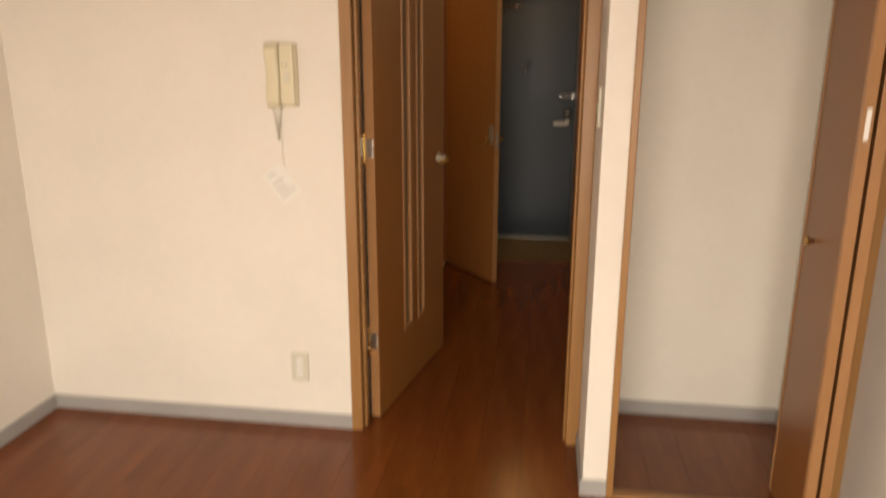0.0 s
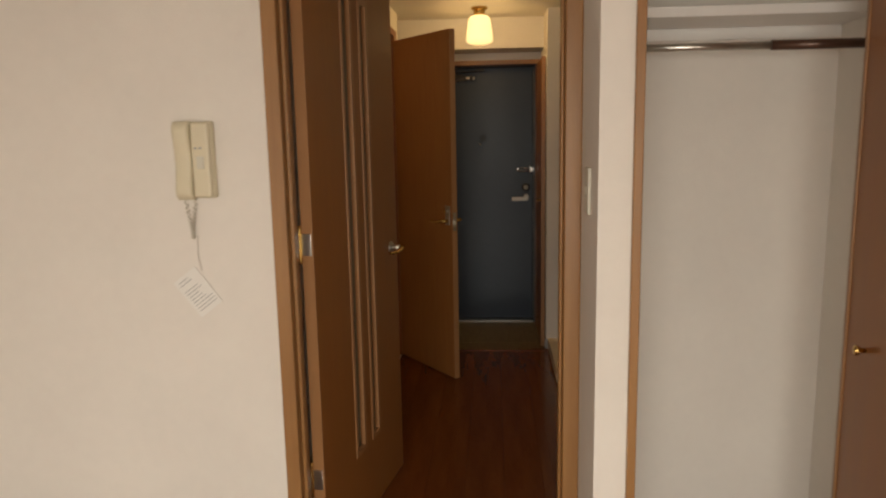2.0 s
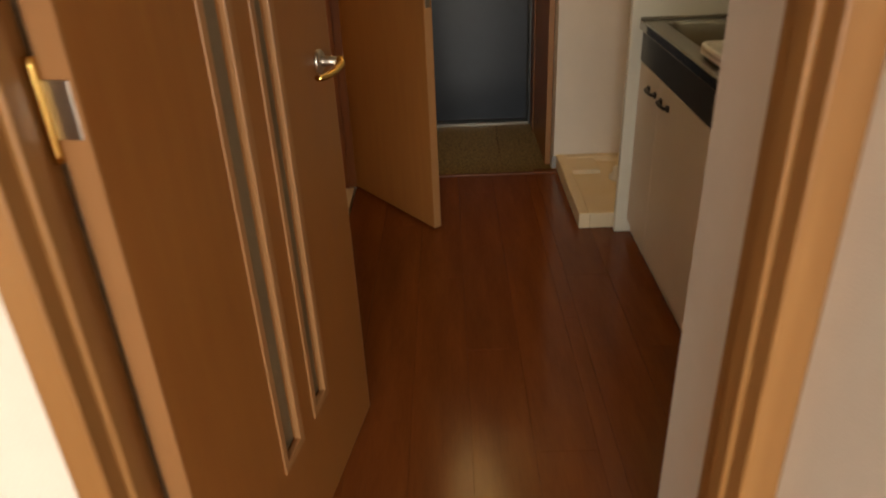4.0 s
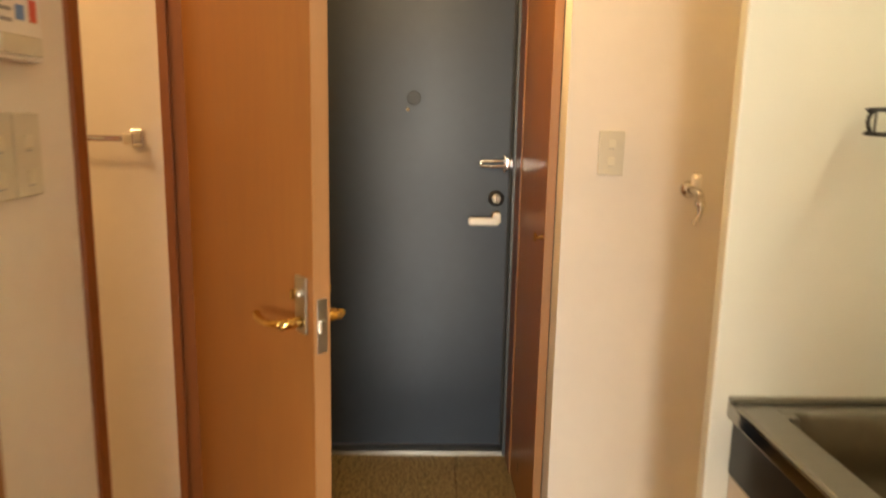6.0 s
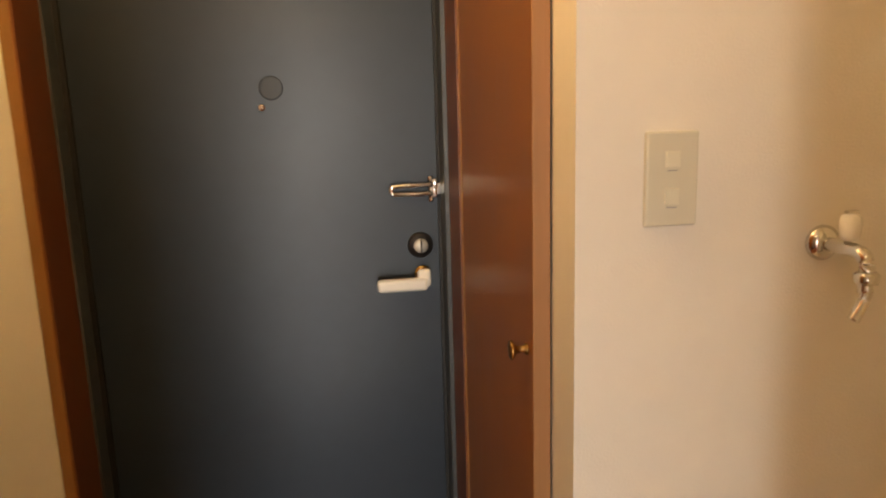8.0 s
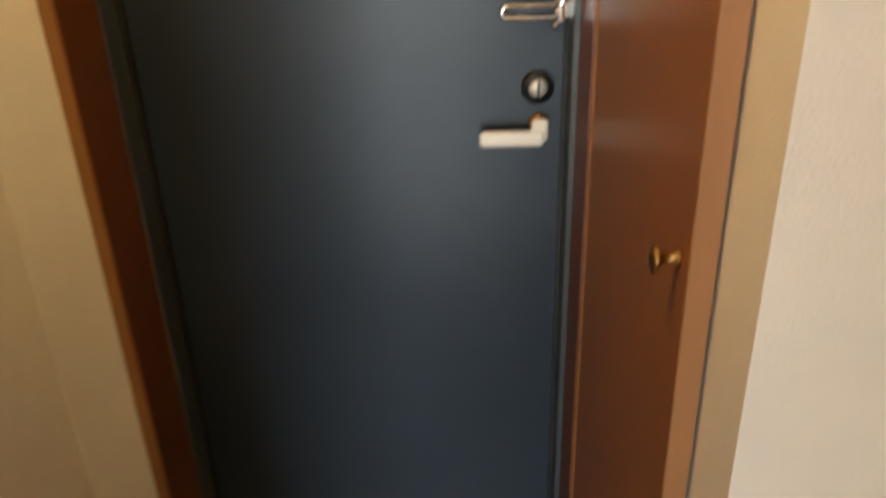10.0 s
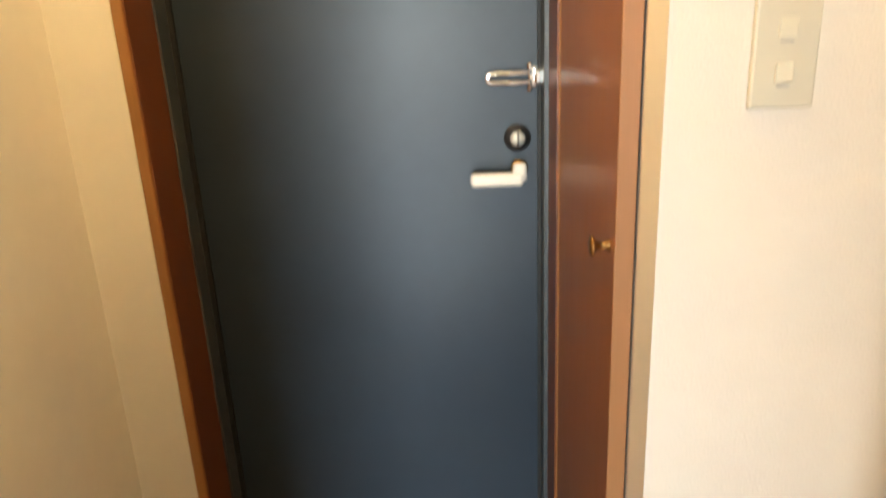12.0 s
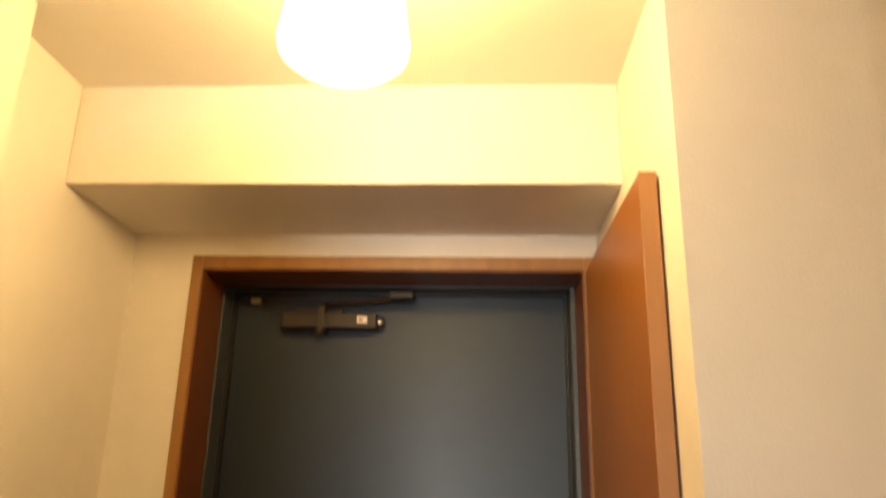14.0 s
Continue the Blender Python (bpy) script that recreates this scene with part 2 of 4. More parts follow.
# ---- structure: room ----
H, HR = 2.21, 2.42
setting("wall_room_left", "off-white wallpapered side wall of the room", [((-1.82, -7.8, -0.1), (-1.70, -3.39, HR))], PAPER)
setting("wall_room_front", "off-white wallpapered wall around the room door", [((-1.70, -3.49, -0.1), (-0.37, -3.39, HR)), ((-0.37, -3.49, 2.10), (0.504, -3.39, HR))], PAPER)
setting("wall_closet_side", "off-white wallpapered wall end between door and closet", [((0.504, -3.82, -0.1), (0.60, -3.10, HR))], PAPER)
setting("wall_closet_back", "off-white wallpapered back wall of the closet", [((0.60, -3.19, -0.1), (1.32, -3.10, HR))], PAPER)
setting("wall_closet_lintel", "off-white wall strip above the closet opening", [((0.60, -3.82, 2.28), (1.32, -3.72, HR))], PAPER)
setting("wall_room_right", "off-white wallpapered side wall of the room", [((1.32, -7.8, -0.1), (1.44, -3.10, HR))], PAPER)
setting("wall_window", "off-white wall around the balcony window", [((-1.70, -7.8, -0.1), (-0.82, -7.65, HR)), ((0.90, -7.8, -0.1), (1.32, -7.65, HR)), ((-0.82, -7.8, 2.12), (0.90, -7.65, HR)), ((-0.82, -7.8, -0.1), (0.90, -7.65, 0.16))], PAPER)
setting("ceiling_room", "white papered ceiling of the room", [((-1.82, -7.8, HR), (1.44, -3.10, HR + 0.1))], CEIL, category="ceiling")
# ---- structure: corridor and entrance ----
setting("wall_left_entrance", "cream wallpapered wall beside the entrance", [((-0.56, -0.76, -0.1), (-0.427, -0.10, H))], PAPER)
setting("wall_left_corridor", "cream wallpapered corridor wall with the washroom doorway", [((-0.41, -0.98, -0.1), (-0.36, -0.76, H)), ((-0.41, -3.39, -0.1), (-0.36, -2.56, H)), ((-0.41, -1.87, -0.1), (-0.36, -1.565, H)), ((-0.41, -2.56, -0.1), (-0.36, -1.87, 0.25)), ((-0.41, -2.56, 1.98), (-0.36, -1.87, H)), ((-0.41, -1.565, 2.07), (-0.36, -0.98, H))], PAPER)
setting("wall_front", "cream wallpapered wall around the entrance door", [((-0.56, -0.20, -0.1), (-0.290, 0.12, H)), ((-0.290, -0.20, 1.957), (0.592, 0.12, H)), ((0.592, -0.20, -0.1), (0.72, 0.12, H))], PAPER)
setting("wall_entrance_right", "cream wallpapered wall beside the shoe cabinet", [((0.601, -0.745, -0.1), (0.72, -0.20, H))], PAPER)
setting("wall_alcove", "cream wallpapered wall behind the washing machine tray", [((0.601, -0.835, -0.1), (1.24, -0.745, H))], PAPER)
setting("wall_kitchen", "pale green-white kitchen wall panel", [((1.24, -3.10, -0.1), (1.34, -1.54, H))], TILEWALL)
setting("wall_alcove_side", "cream wallpapered side wall of the washing machine space", [((1.24, -1.54, -0.1), (1.34, -0.745, H))], PAPER)
setting("wall_alcove_partition", "cream papered back of the kitchen partition", [((0.756, -1.522, -0.1), (1.24, -1.518, H))], PAPER)
setting("wall_kitchen_far", "pale partition wall between sink and washing machine space", [((0.752, -1.555, -0.1), (1.24, -1.522, H))], TILEWALL, 0.004)
setting("wall_kitchen_near", "cream partition panel at the end of the kitchen unit", [((0.76, -2.475, -0.1), (1.24, -2.437, H))], PANEL, 0.003)
setting("ceiling_corridor", "cream papered corridor ceiling", [((-1.72, -3.39, H), (1.34, 0.12, H + 0.1))], CEIL, category="ceiling")
setting("ceiling_soffit", "cream boxed beam above the entrance door", [((-0.427, -0.50, 2.007), (0.601, -0.20, H))], PAPER, 0.003, category="ceiling")
# ---- structure: washroom ----
setting("wall_washroom_far", "cream wall inside the washroom", [((-1.60, -0.905, -0.1), (-0.41, -0.80, H))], PAPER)
setting("wall_washroom_side", "cream wall inside the washroom", [((-1.72, -2.4, -0.1), (-1.60, -0.80, H))], PAPER)
setting("wall_washroom_near", "cream wall inside the washroom", [((-1.60, -2.4, -0.1), (-0.41, -2.3, H))], PAPER)
setting("floor_washroom", "beige washroom floor", [((-1.60, -2.3, -0.1), (-0.37, -0.905, -0.004))], PANEL, category="floor")
# ---- floors ----
setting("floor_entrance", "speckled stone-patterned entrance floor bed", [((-0.44, -0.883, -0.12), (0.61, 0.12, -0.036))], JOINT, category="floor")
setting("trim_step", "brown wooden edge strip of the raised floor", [((-0.36, -0.905, -0.05), (0.61, -0.880, 0.002))], DARKBROWN, 0.003, category="trim")

# ---- trim ----
setting("trim_entrance", "brown wooden casing around the entrance door", [((-0.290, -0.206, -0.03), (-0.266, -0.05, 1.957)), ((0.57, -0.206, -0.03), (0.592, -0.05, 1.957)), ((-0.266, -0.206, 1.927), (0.57, -0.05, 1.957))], TRIM, 0.003, "trim")
setting("trim_room_door", "brown wooden casing around the room door", [((-0.392, -3.503, 0), (-0.348, -3.38, 2.10)), ((0.456, -3.503, 0), (0.504, -3.38, 2.10)), ((-0.348, -3.503, 2.065), (0.456, -3.38, 2.10)), ((-0.348, -3.47, 0), (-0.336, -3.43, 2.065)), ((0.446, -3.47, 0), (0.456, -3.43, 2.065))], TRIM, 0.004, "trim")
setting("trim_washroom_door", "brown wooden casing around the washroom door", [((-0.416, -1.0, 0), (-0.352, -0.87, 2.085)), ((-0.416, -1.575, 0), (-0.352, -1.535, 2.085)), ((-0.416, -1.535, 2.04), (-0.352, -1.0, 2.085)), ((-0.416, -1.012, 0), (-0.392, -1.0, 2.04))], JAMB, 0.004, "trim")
setting("trim_closet", "brown wooden casing around the closet", [((0.584, -3.835, 0), (0.606, -3.70, 2.28)), ((1.27, -3.835, 0), (1.32, -3.70, 2.28)), ((0.606, -3.835, 0), (1.27, -3.79, 0.012)), ((0.606, -3.835, 2.25), (1.27, -3.70, 2.28))], TRIM, 0.003, "trim")
B = 0.06
setting("baseboard_room", "grey vinyl baseboard of the room", [((-1.70, -3.499, 0), (-0.392, -3.489, B)), ((-1.701, -7.65, 0), (-1.69, -3.5, B)), ((0.494, -3.829, 0), (0.584, -3.819, B)), ((0.494, -3.82, 0), (0.5045, -3.504, B)), ((0.60, -3.20, 0), (1.32, -3.189, B)), ((1.31, -3.70, 0), (1.321, -3.20, B)), ((1.31, -7.65, 0), (1.321, -3.84, B))], BASE, 0.002, "trim")
setting("baseboard_corridor", "grey vinyl baseboard of the corridor", [((-0.3605, -3.38, 0), (-0.352, -1.577, B)), ((-0.427, -0.21, -0.03), (-0.290, -0.199, 0.035)), ((-0.4275, -0.755, -0.03), (-0.417, -0.21, 0.035)), ((0.592, -0.844, 0), (0.62, -0.834, B)), ((-1.60, -0.915, 0), (-0.41, -0.904, B))], BASE, 0.002, "trim")

# ---- entrance door ----
door = empty("entrance_door", pose(0.145, 0, -0.03), "dark blue-grey steel entrance door, closed", "door")


def under(parent, ob):
    """Hangs a part made in world places under its thing."""
    ob.parent = parent
    ob.matrix_parent_inverse = parent.matrix_world.inverted()
    return ob


under(door, boxes("leaf", [((-0.262, 0, -0.012), (0.553, 0.045, 1.925))], STEEL, None, 0.003))
under(door, boxes("frame", [((-0.270, -0.07, -0.03), (-0.258, 0.05, 1.935)), ((0.556, -0.07, -0.03), (0.57, 0.05, 1.935)), ((-0.262, -0.07, 1.921), (0.556, 0.05, 1.935))], FRAME, None, 0.002))
under(door, boxes("seal", [((-0.258, -0.012, -0.012), (-0.247, -0.001, 1.92)), ((0.549, -0.01, -0.012), (0.556, -0.001, 1.92)), ((-0.252, -0.01, 1.914), (0.549, -0.001, 1.921))], SEAL))
tagged(under(door, boxes("threshold", [((-0.276, -0.06, -0.034), (0.57, 0.0, -0.016)), ((-0.276, -0.064, -0.034), (0.57, -0.05, -0.024))], INOX, None, 0.002)), "worn stainless steel threshold")

setting("window_frame", "white aluminium frame of the balcony window", [((-0.82, -7.76, 0.16), (-0.77, -7.70, 2.12)), ((0.85, -7.76, 0.16), (0.90, -7.70, 2.12)), ((0.015, -7.75, 0.21), (0.065, -7.705, 2.07)), ((-0.77, -7.76, 0.16), (0.85, -7.70, 0.21)), ((-0.77, -7.76, 2.07), (0.85, -7.70, 2.12))], WHITE, 0.003, "window")

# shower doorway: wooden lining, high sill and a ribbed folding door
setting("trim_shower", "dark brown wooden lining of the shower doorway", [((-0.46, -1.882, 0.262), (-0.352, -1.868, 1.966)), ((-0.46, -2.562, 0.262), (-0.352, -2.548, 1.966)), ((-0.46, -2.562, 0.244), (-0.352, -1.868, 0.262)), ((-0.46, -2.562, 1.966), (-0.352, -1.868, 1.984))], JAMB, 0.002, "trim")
# front edges take the paler casing tone to stand for light on them
setting("trim_shower_lit_edge", "front edge of the shower doorway lining, coloured lighter as if lit", [((-0.364, -1.886, 0.24), (-0.348, -1.860, 1.99)), ((-0.364, -2.57, 0.24), (-0.348, -2.544, 1.99))], TRIM, 0.003, "trim")
fold = empty("folding_door", pose(-0.445, -2.215, 0.262), "cream ribbed plastic folding shower door, closed", "door")
ribs = [((-0.455, -2.062 + i * 0.036, 0.264), (-0.432 - 0.012 * (i % 2), -2.03 + i * 0.036, 1.964)) for i in range(4)]
under(fold, boxes("rib", ribs, WHITE, None, 0.004))
tagged(under(fold, boxes("panel", [((-0.456, -2.546, 0.264), (-0.438, -2.068, 1.964)), ((-0.456, -1.918, 0.264), (-0.436, -1.884, 1.964))], PANEL, None, 0.003)), "smooth cream panel")
under(fold, boxes("handle", [((-0.438, -2.215, 1.165), (-0.405, -2.15, 1.175)), ((-0.438, -2.215, 1.205), (-0.405, -2.15, 1.215)), ((-0.412, -2.215, 1.175), (-0.405, -2.15, 1.205))], CREAMY, None, 0.003))


# thin sheets colour the reveals darker than the casing front
setting("trim_entrance_reveal", "dark red-brown sheets on the entrance casing reveals", [((-0.266, -0.2035, -0.03), (-0.2625, -0.071, 1.927)), ((0.5665, -0.2035, -0.03), (0.57, -0.071, 1.927)), ((-0.2625, -0.2035, 1.9235), (0.5665, -0.071, 1.927))], DARKBROWN, 0.0, "trim")

# ---- entrance door fittings ----
def disc(name, at, r, depth, mat, parent, axis="y", steps=28):
    x, y, z = at
    return under(parent, lathe(name, [(r * 0.92, 0), (r, -depth * 0.3), (r, -depth * 0.7), (r * 0.85, -depth)], mat, None, steps, axis, at))


disc("rose", (0.507, 0.0, 0.950), 0.021, 0.012, BRASS, door)
disc("neck", (0.507, -0.01, 0.950), 0.010, 0.045, BRASS, door)
tagged(under(door, boxes("lever", [((0.393, -0.068, 0.9215), (0.512, -0.046, 0.952)), ((0.488, -0.062, 0.928), (0.520, -0.044, 0.972))], WHITE, None, 0.0095, 4)), "white plastic lever")
disc("lock_rose", (0.503, 0.0, 1.021), 0.031, 0.014, BLACK, door)
disc("thumb_turn", (0.503, -0.013, 1.021), 0.017, 0.012, SATIN, door)
under(door, boxes("turn_slot", [((0.501, -0.030, 1.006), (0.505, -0.024, 1.036))], BRONZE, None, 0.001))
guard = [tube("guard_bar", [(0.535, -0.022, 1.157 + s * 0.0105), (0.49, -0.026, 1.157 + s * 0.0105), (0.446, -0.026, 1.157 + s * 0.0095), (0.438, -0.026, 1.157 + s * 0.005), (0.436, -0.026, 1.157)], 0.006, CHROME) for s in (-1, 1)]
for g in guard:
    under(door, g)
under(door, boxes("guard_base", [((0.527, -0.016, 1.134), (0.549, 0.0, 1.180)), ((0.541, -0.030, 1.142), (0.560, -0.010, 1.172)), ((0.524, -0.028, 1.176), (0.536, -0.012, 1.188)), ((0.524, -0.028, 1.126), (0.536, -0.012, 1.138))], CHROME, None, 0.004))
disc("peephole", (0.155, 0.0, 1.355), 0.008, 0.006, CHROME, door, steps=16)
disc("rubbed_patch", (0.178, 0.0, 1.398), 0.027, 0.0002, RUBBED, door)
closer = [((-0.122, -0.052, 1.826), (0.105, -0.012, 1.862)), ((-0.04, -0.056, 1.822), (-0.018, -0.010, 1.880)), ((-0.10, -0.03, 1.862), (0.02, -0.004, 1.876))]
under(door, boxes("closer_body", closer, BRONZE, None, 0.005, 3))
disc("closer_pivot", (-0.029, -0.05, 1.820), 0.015, 0.010, BRONZE, door, "z")
under(door, lathe("closer_cap", [(0.013, 0), (0.014, 0.004), (0.010, 0.016)], NICKEL, None, 16, "x", (0.105, -0.032, 1.844)))
under(door, tube("closer_arm", [(-0.029, -0.035, 1.886), (0.08, -0.05, 1.892), (0.185, -0.066, 1.898)], 0.006, BRONZE))
under(door, boxes("closer_bracket", [((0.135, -0.078, 1.893), (0.192, -0.05, 1.910))], BRONZE, None, 0.003))
under(door, boxes("closer_label", [((0.058, -0.0535, 1.838), (0.082, -0.052, 1.854))], CARD))
under(door, boxes("label_mark", [((0.062, -0.0545, 1.842), (0.072, -0.053, 1.850))], RED))
under(door, boxes("stop_clip", [((-0.214, -0.014, 1.893), (-0.188, 0.0, 1.906))], NICKEL, None, 0.002))


# ---- shoe cabinet ----
shoe = empty("shoe_cabinet", pose(0.59, -0.48, -0.02), "tall brown laminate shoe cabinet door, closed", "cabinet")
under(shoe, boxes("door", [((0.572, -0.738, -0.02), (0.597, -0.213, 1.925))], WOOD, None, 0.002))
tagged(under(shoe, boxes("edge_band", [((0.5715, -0.745, -0.02), (0.5973, -0.738, 1.926)), ((0.5712, -0.213, -0.02), (0.597, -0.208, 1.926))], EDGE, None, 0.0015)), "lighter wood edge band")
# black filler draws the shade in the gap behind the door
tagged(under(shoe, boxes("gap_shade", [((0.597, -0.735, -0.02), (0.6009, -0.215, 1.915))], BLACK)), "black strip for the shade in the gap")
under(shoe, lathe("knob", [(0.009, 0), (0.008, -0.003), (0.005, -0.006), (0.006, -0.017), (0.010, -0.020), (0.015, -0.023), (0.0145, -0.026), (0.008, -0.028)], OLDBRASS, None, 20, "x", (0.572, -0.710, 0.990)))
under(shoe, boxes("vent_slot", [((0.5705, -0.415, 0.085), (0.573, -0.404, 0.115))], BRONZE, None, 0.001))


# ---- lever handles for the inner doors ----
def lever_handle(parent, x, z, side, plate=True):
    """Lever set on a leaf: x along the leaf, side -1 or 1 for the face at y."""
    y0, s = side
    if plate:
        boxes("handle_plate", [((x - 0.021, min(y0, y0 + s * 0.006), z - 0.022), (x + 0.021, max(y0, y0 + s * 0.006), z + 0.088))], NICKEL, parent, 0.0028, 3)
        lathe("lock_turn", [(0.011, 0), (0.011, s * 0.006), (0.009, s * 0.010)], NICKEL, parent, 18, "y", (x, y0 + s * 0.006, z + 0.056))
        boxes("turn_grip", [((x - 0.003, min(y0 + s * 0.014, y0 + s * 0.026), z + 0.046), (x + 0.003, max(y0 + s * 0.014, y0 + s * 0.026), z + 0.066))], BRASS, parent, 0.002)
    else:
        lathe("rose", [(0.024, 0), (0.024, s * 0.005), (0.020, s * 0.009)], NICKEL, parent, 24, "y", (x, y0, z))
    lathe("neck", [(0.012, 0), (0.010, s * 0.02), (0.010, s * 0.045)], NICKEL if not plate else BRASS, parent, 16, "y", (x, y0 + s * 0.004, z))
    tube("lever", [(x + 0.004, y0 + s * 0.046, z + 0.004), (x - 0.02, y0 + s * 0.054, z), (x - 0.06, y0 + s * 0.052, z - 0.006), (x - 0.10, y0 + s * 0.046, z - 0.006), (x - 0.118, y0 + s * 0.040, z - 0.004)], 0.0105, BRASS, parent, 12, 0.72, 0.8)


def hinge(parent, z):
    boxes("hinge", [((-0.0025, -0.014, z - 0.034), (0.0, 0.018, z + 0.034))], NICKEL, parent, 0.0012)
    lathe("hinge_pin", [(0.006, -0.06), (0.0065, -0.05), (0.0065, 0.05), (0.006, 0.06)], BRASS, parent, 12, "z", (-0.006, 0.022, z))


# ---- room door ----
rl = empty("room_door", pose(-0.318, -3.397, 0.01, 0, 0, math.degrees(math.atan2(0.81, 0.148))), "reddish-brown wooden room door with narrow glass slits, standing open", "door")
LW, LH, T = 0.82, 2.045, 0.019
s1, s2, zb, zt = (0.300, 0.372), (0.468, 0.530), 0.29, 1.90
boxes("leaf", [((0.004, -T, 0), (s1[0], T, LH)), ((s1[1], -T, zb), (s2[0], T, zt)), ((s2[1], -T, 0), (LW - 0.004, T, LH)), ((s1[0], -T, 0), (s2[1], T, zb)), ((s1[0], -T, zt), (s2[1], T, LH))], WOOD, rl)
tagged(boxes("edge_band", [((0, -T, 0), (0.004, T, LH)), ((LW - 0.004, -T, 0), (LW, T, LH))], EDGE, rl), "lighter wood edge band")
for a, b in (s1, s2):
    tagged(boxes("pane", [((a, -0.004, zb), (b, 0.004, zt))], FROST, rl), "frosted glass slit")
    bead = []
    for f in (-1, 1):
        y0, y1 = sorted((f * (T - 0.010), f * (T + 0.003)))
        bead += [((a - 0.015, y0, zb - 0.016), (a + 0.004, y1, zt + 0.016)), ((b - 0.004, y0, zb - 0.016), (b + 0.019, y1, zt + 0.016)), ((a, y0, zb - 0.0158), (b, y1, zb + 0.006)), ((a, y0, zt - 0.006), (b, y1, zt + 0.0158))]
    tagged(boxes("bead", bead, EDGE, rl, 0.002, 2), "raised wooden bead")
lever_handle(rl, 0.737, 0.985, (-T, -1), False)
lever_handle(rl, 0.737, 0.985, (T, 1), False)
for z in (0.335, 1.11, 1.90):
    hinge(rl, z)
tube("stay_arm", [(0.60, -0.03, 1.985), (0.40, -0.055, 2.01), (0.16, -0.075, 2.035)], 0.007, BRONZE, rl)
boxes("stay_bracket", [((0.585, -0.045, 1.97), (0.625, -T, 2.0))], NICKEL, rl, 0.003)
boxes("latch", [((LW, -0.006, 0.95), (LW + 0.007, 0.006, 0.99)), ((LW - 0.001, -0.012, 0.91), (LW + 0.0012, 0.012, 1.03))], NICKEL, rl, 0.001)

# ---- washroom door, ajar ----
wl = empty("washroom_door", pose(-0.356, -1.012, 0.012, 0, 0, -52), "brown wooden washroom door with lever handle, standing ajar", "door")
boxes("leaf", [((0.003, 0, 0), (0.606, 0.034, 2.0))], WOOD, wl, 0.0015)
tagged(boxes("edge_band", [((0, 0.0003, 0), (0.003, 0.0337, 2.0)), ((0.606, 0.0003, 0), (0.61, 0.0337, 2.0))], EDGE, wl), "lighter wood edge band")
lever_handle(wl, 0.567, 0.935, (0.0, -1))
lever_handle(wl, 0.567, 0.935, (0.034, 1))
boxes("latch", [((0.61, 0.010, 0.92), (0.619, 0.022, 0.945)), ((0.609, 0.006, 0.88), (0.6112, 0.028, 0.985))], NICKEL, wl, 0.0015)
for z in (0.3, 1.7):
    boxes("hinge", [((-0.002, 0.002, z - 0.045), (0.0, 0.032, z + 0.045))], NICKEL, wl)
strike = tagged(boxes("strike_plate", [((-0.398, -1.536, 0.90), (-0.376, -1.5335, 1.0))], BRONZE, None), "small dark strike plate on the washroom jamb", "strike plate")


# ---- switch plates, sockets ----
def switch_plate(m, label, rows, group=""):
    """Plate in the plane x-z, facing -y; rows are the rockers' heights."""
    ob = empty("switch_plate", m, label, "switch", group)
    boxes("plate", [((-0.035, -0.009, -0.06), (0.035, 0, 0.06))], PLATE, ob, 0.003, 3)
    for z in rows:
        boxes("rocker", [((-0.010, -0.0115, z - 0.0105), (0.010, -0.008, z + 0.0105))], ROCKER, ob, 0.0015)
        boxes("mark", [((-0.007, -0.0100, z - 0.0145), (0.007, -0.0085, z - 0.0132))], GREY, ob)
    return ob


switch_plate(pose(0.725, -0.835, 1.246), "ivory two-rocker light switch on the wall", (0.025, -0.022))
pair = switch_plate(pose(-0.36, -1.724, 1.27, 0, 0, 90), "beige light switch beside the washroom door", (0.02, -0.03), "switches by the washroom")
copy_thing(pair, pose(-0.36, -1.798, 1.27, 0, 0, 90))
switch_plate(pose(0.504, -3.665, 1.30, 0, 0, -90), "ivory light switch on the wall end", (0.0,))

socket = empty("wall_socket", pose(-0.60, -3.49, 0.257), "ivory double power socket low on the wall", "socket")
boxes("plate", [((-0.035, -0.009, -0.06), (0.035, 0, 0.06))], PLATE, socket, 0.003, 3)
for z in (0.022, -0.022):
    boxes("outlet", [((-0.014, -0.0115, z - 0.017), (0.014, -0.008, z + 0.017))], WHITE, socket, 0.0015)
    boxes("slot", [((-0.0075, -0.0125, z - 0.006), (-0.0055, -0.011, z + 0.006)), ((0.0055, -0.0125, z - 0.006), (0.0075, -0.011, z + 0.006))], BLACK, socket)

# ---- bath water controller ----
ctrl = empty("bath_controller", pose(-0.36, -1.745, 1.40, 0, 0, 90), "white bath water controller with coloured print", "controller")
boxes("case", [((-0.06, -0.022, 0), (0.06, 0, 0.17))], WHITE, ctrl, 0.005, 3)
boxes("flap", [((-0.052, -0.025, 0.008), (0.052, -0.021, 0.035))], PLATE, ctrl, 0.002)
boxes("display", [((-0.045, -0.0235, 0.115), (-0.005, -0.0215, 0.145))], BLACK, ctrl, 0.001)
boxes("blue_print", [((0.008, -0.0232, 0.085), (0.022, -0.0215, 0.135)), ((-0.008, -0.0232, 0.055), (0.012, -0.0215, 0.075))], BLUE, ctrl)
boxes("red_print", [((0.026, -0.0232, 0.055), (0.044, -0.0215, 0.085))], RED, ctrl)
boxes("grey_print", [((-0.048, -0.0232, 0.05 + 0.014 * i), (-0.02, -0.0215, 0.055 + 0.014 * i)) for i in range(4)], GREY, ctrl)

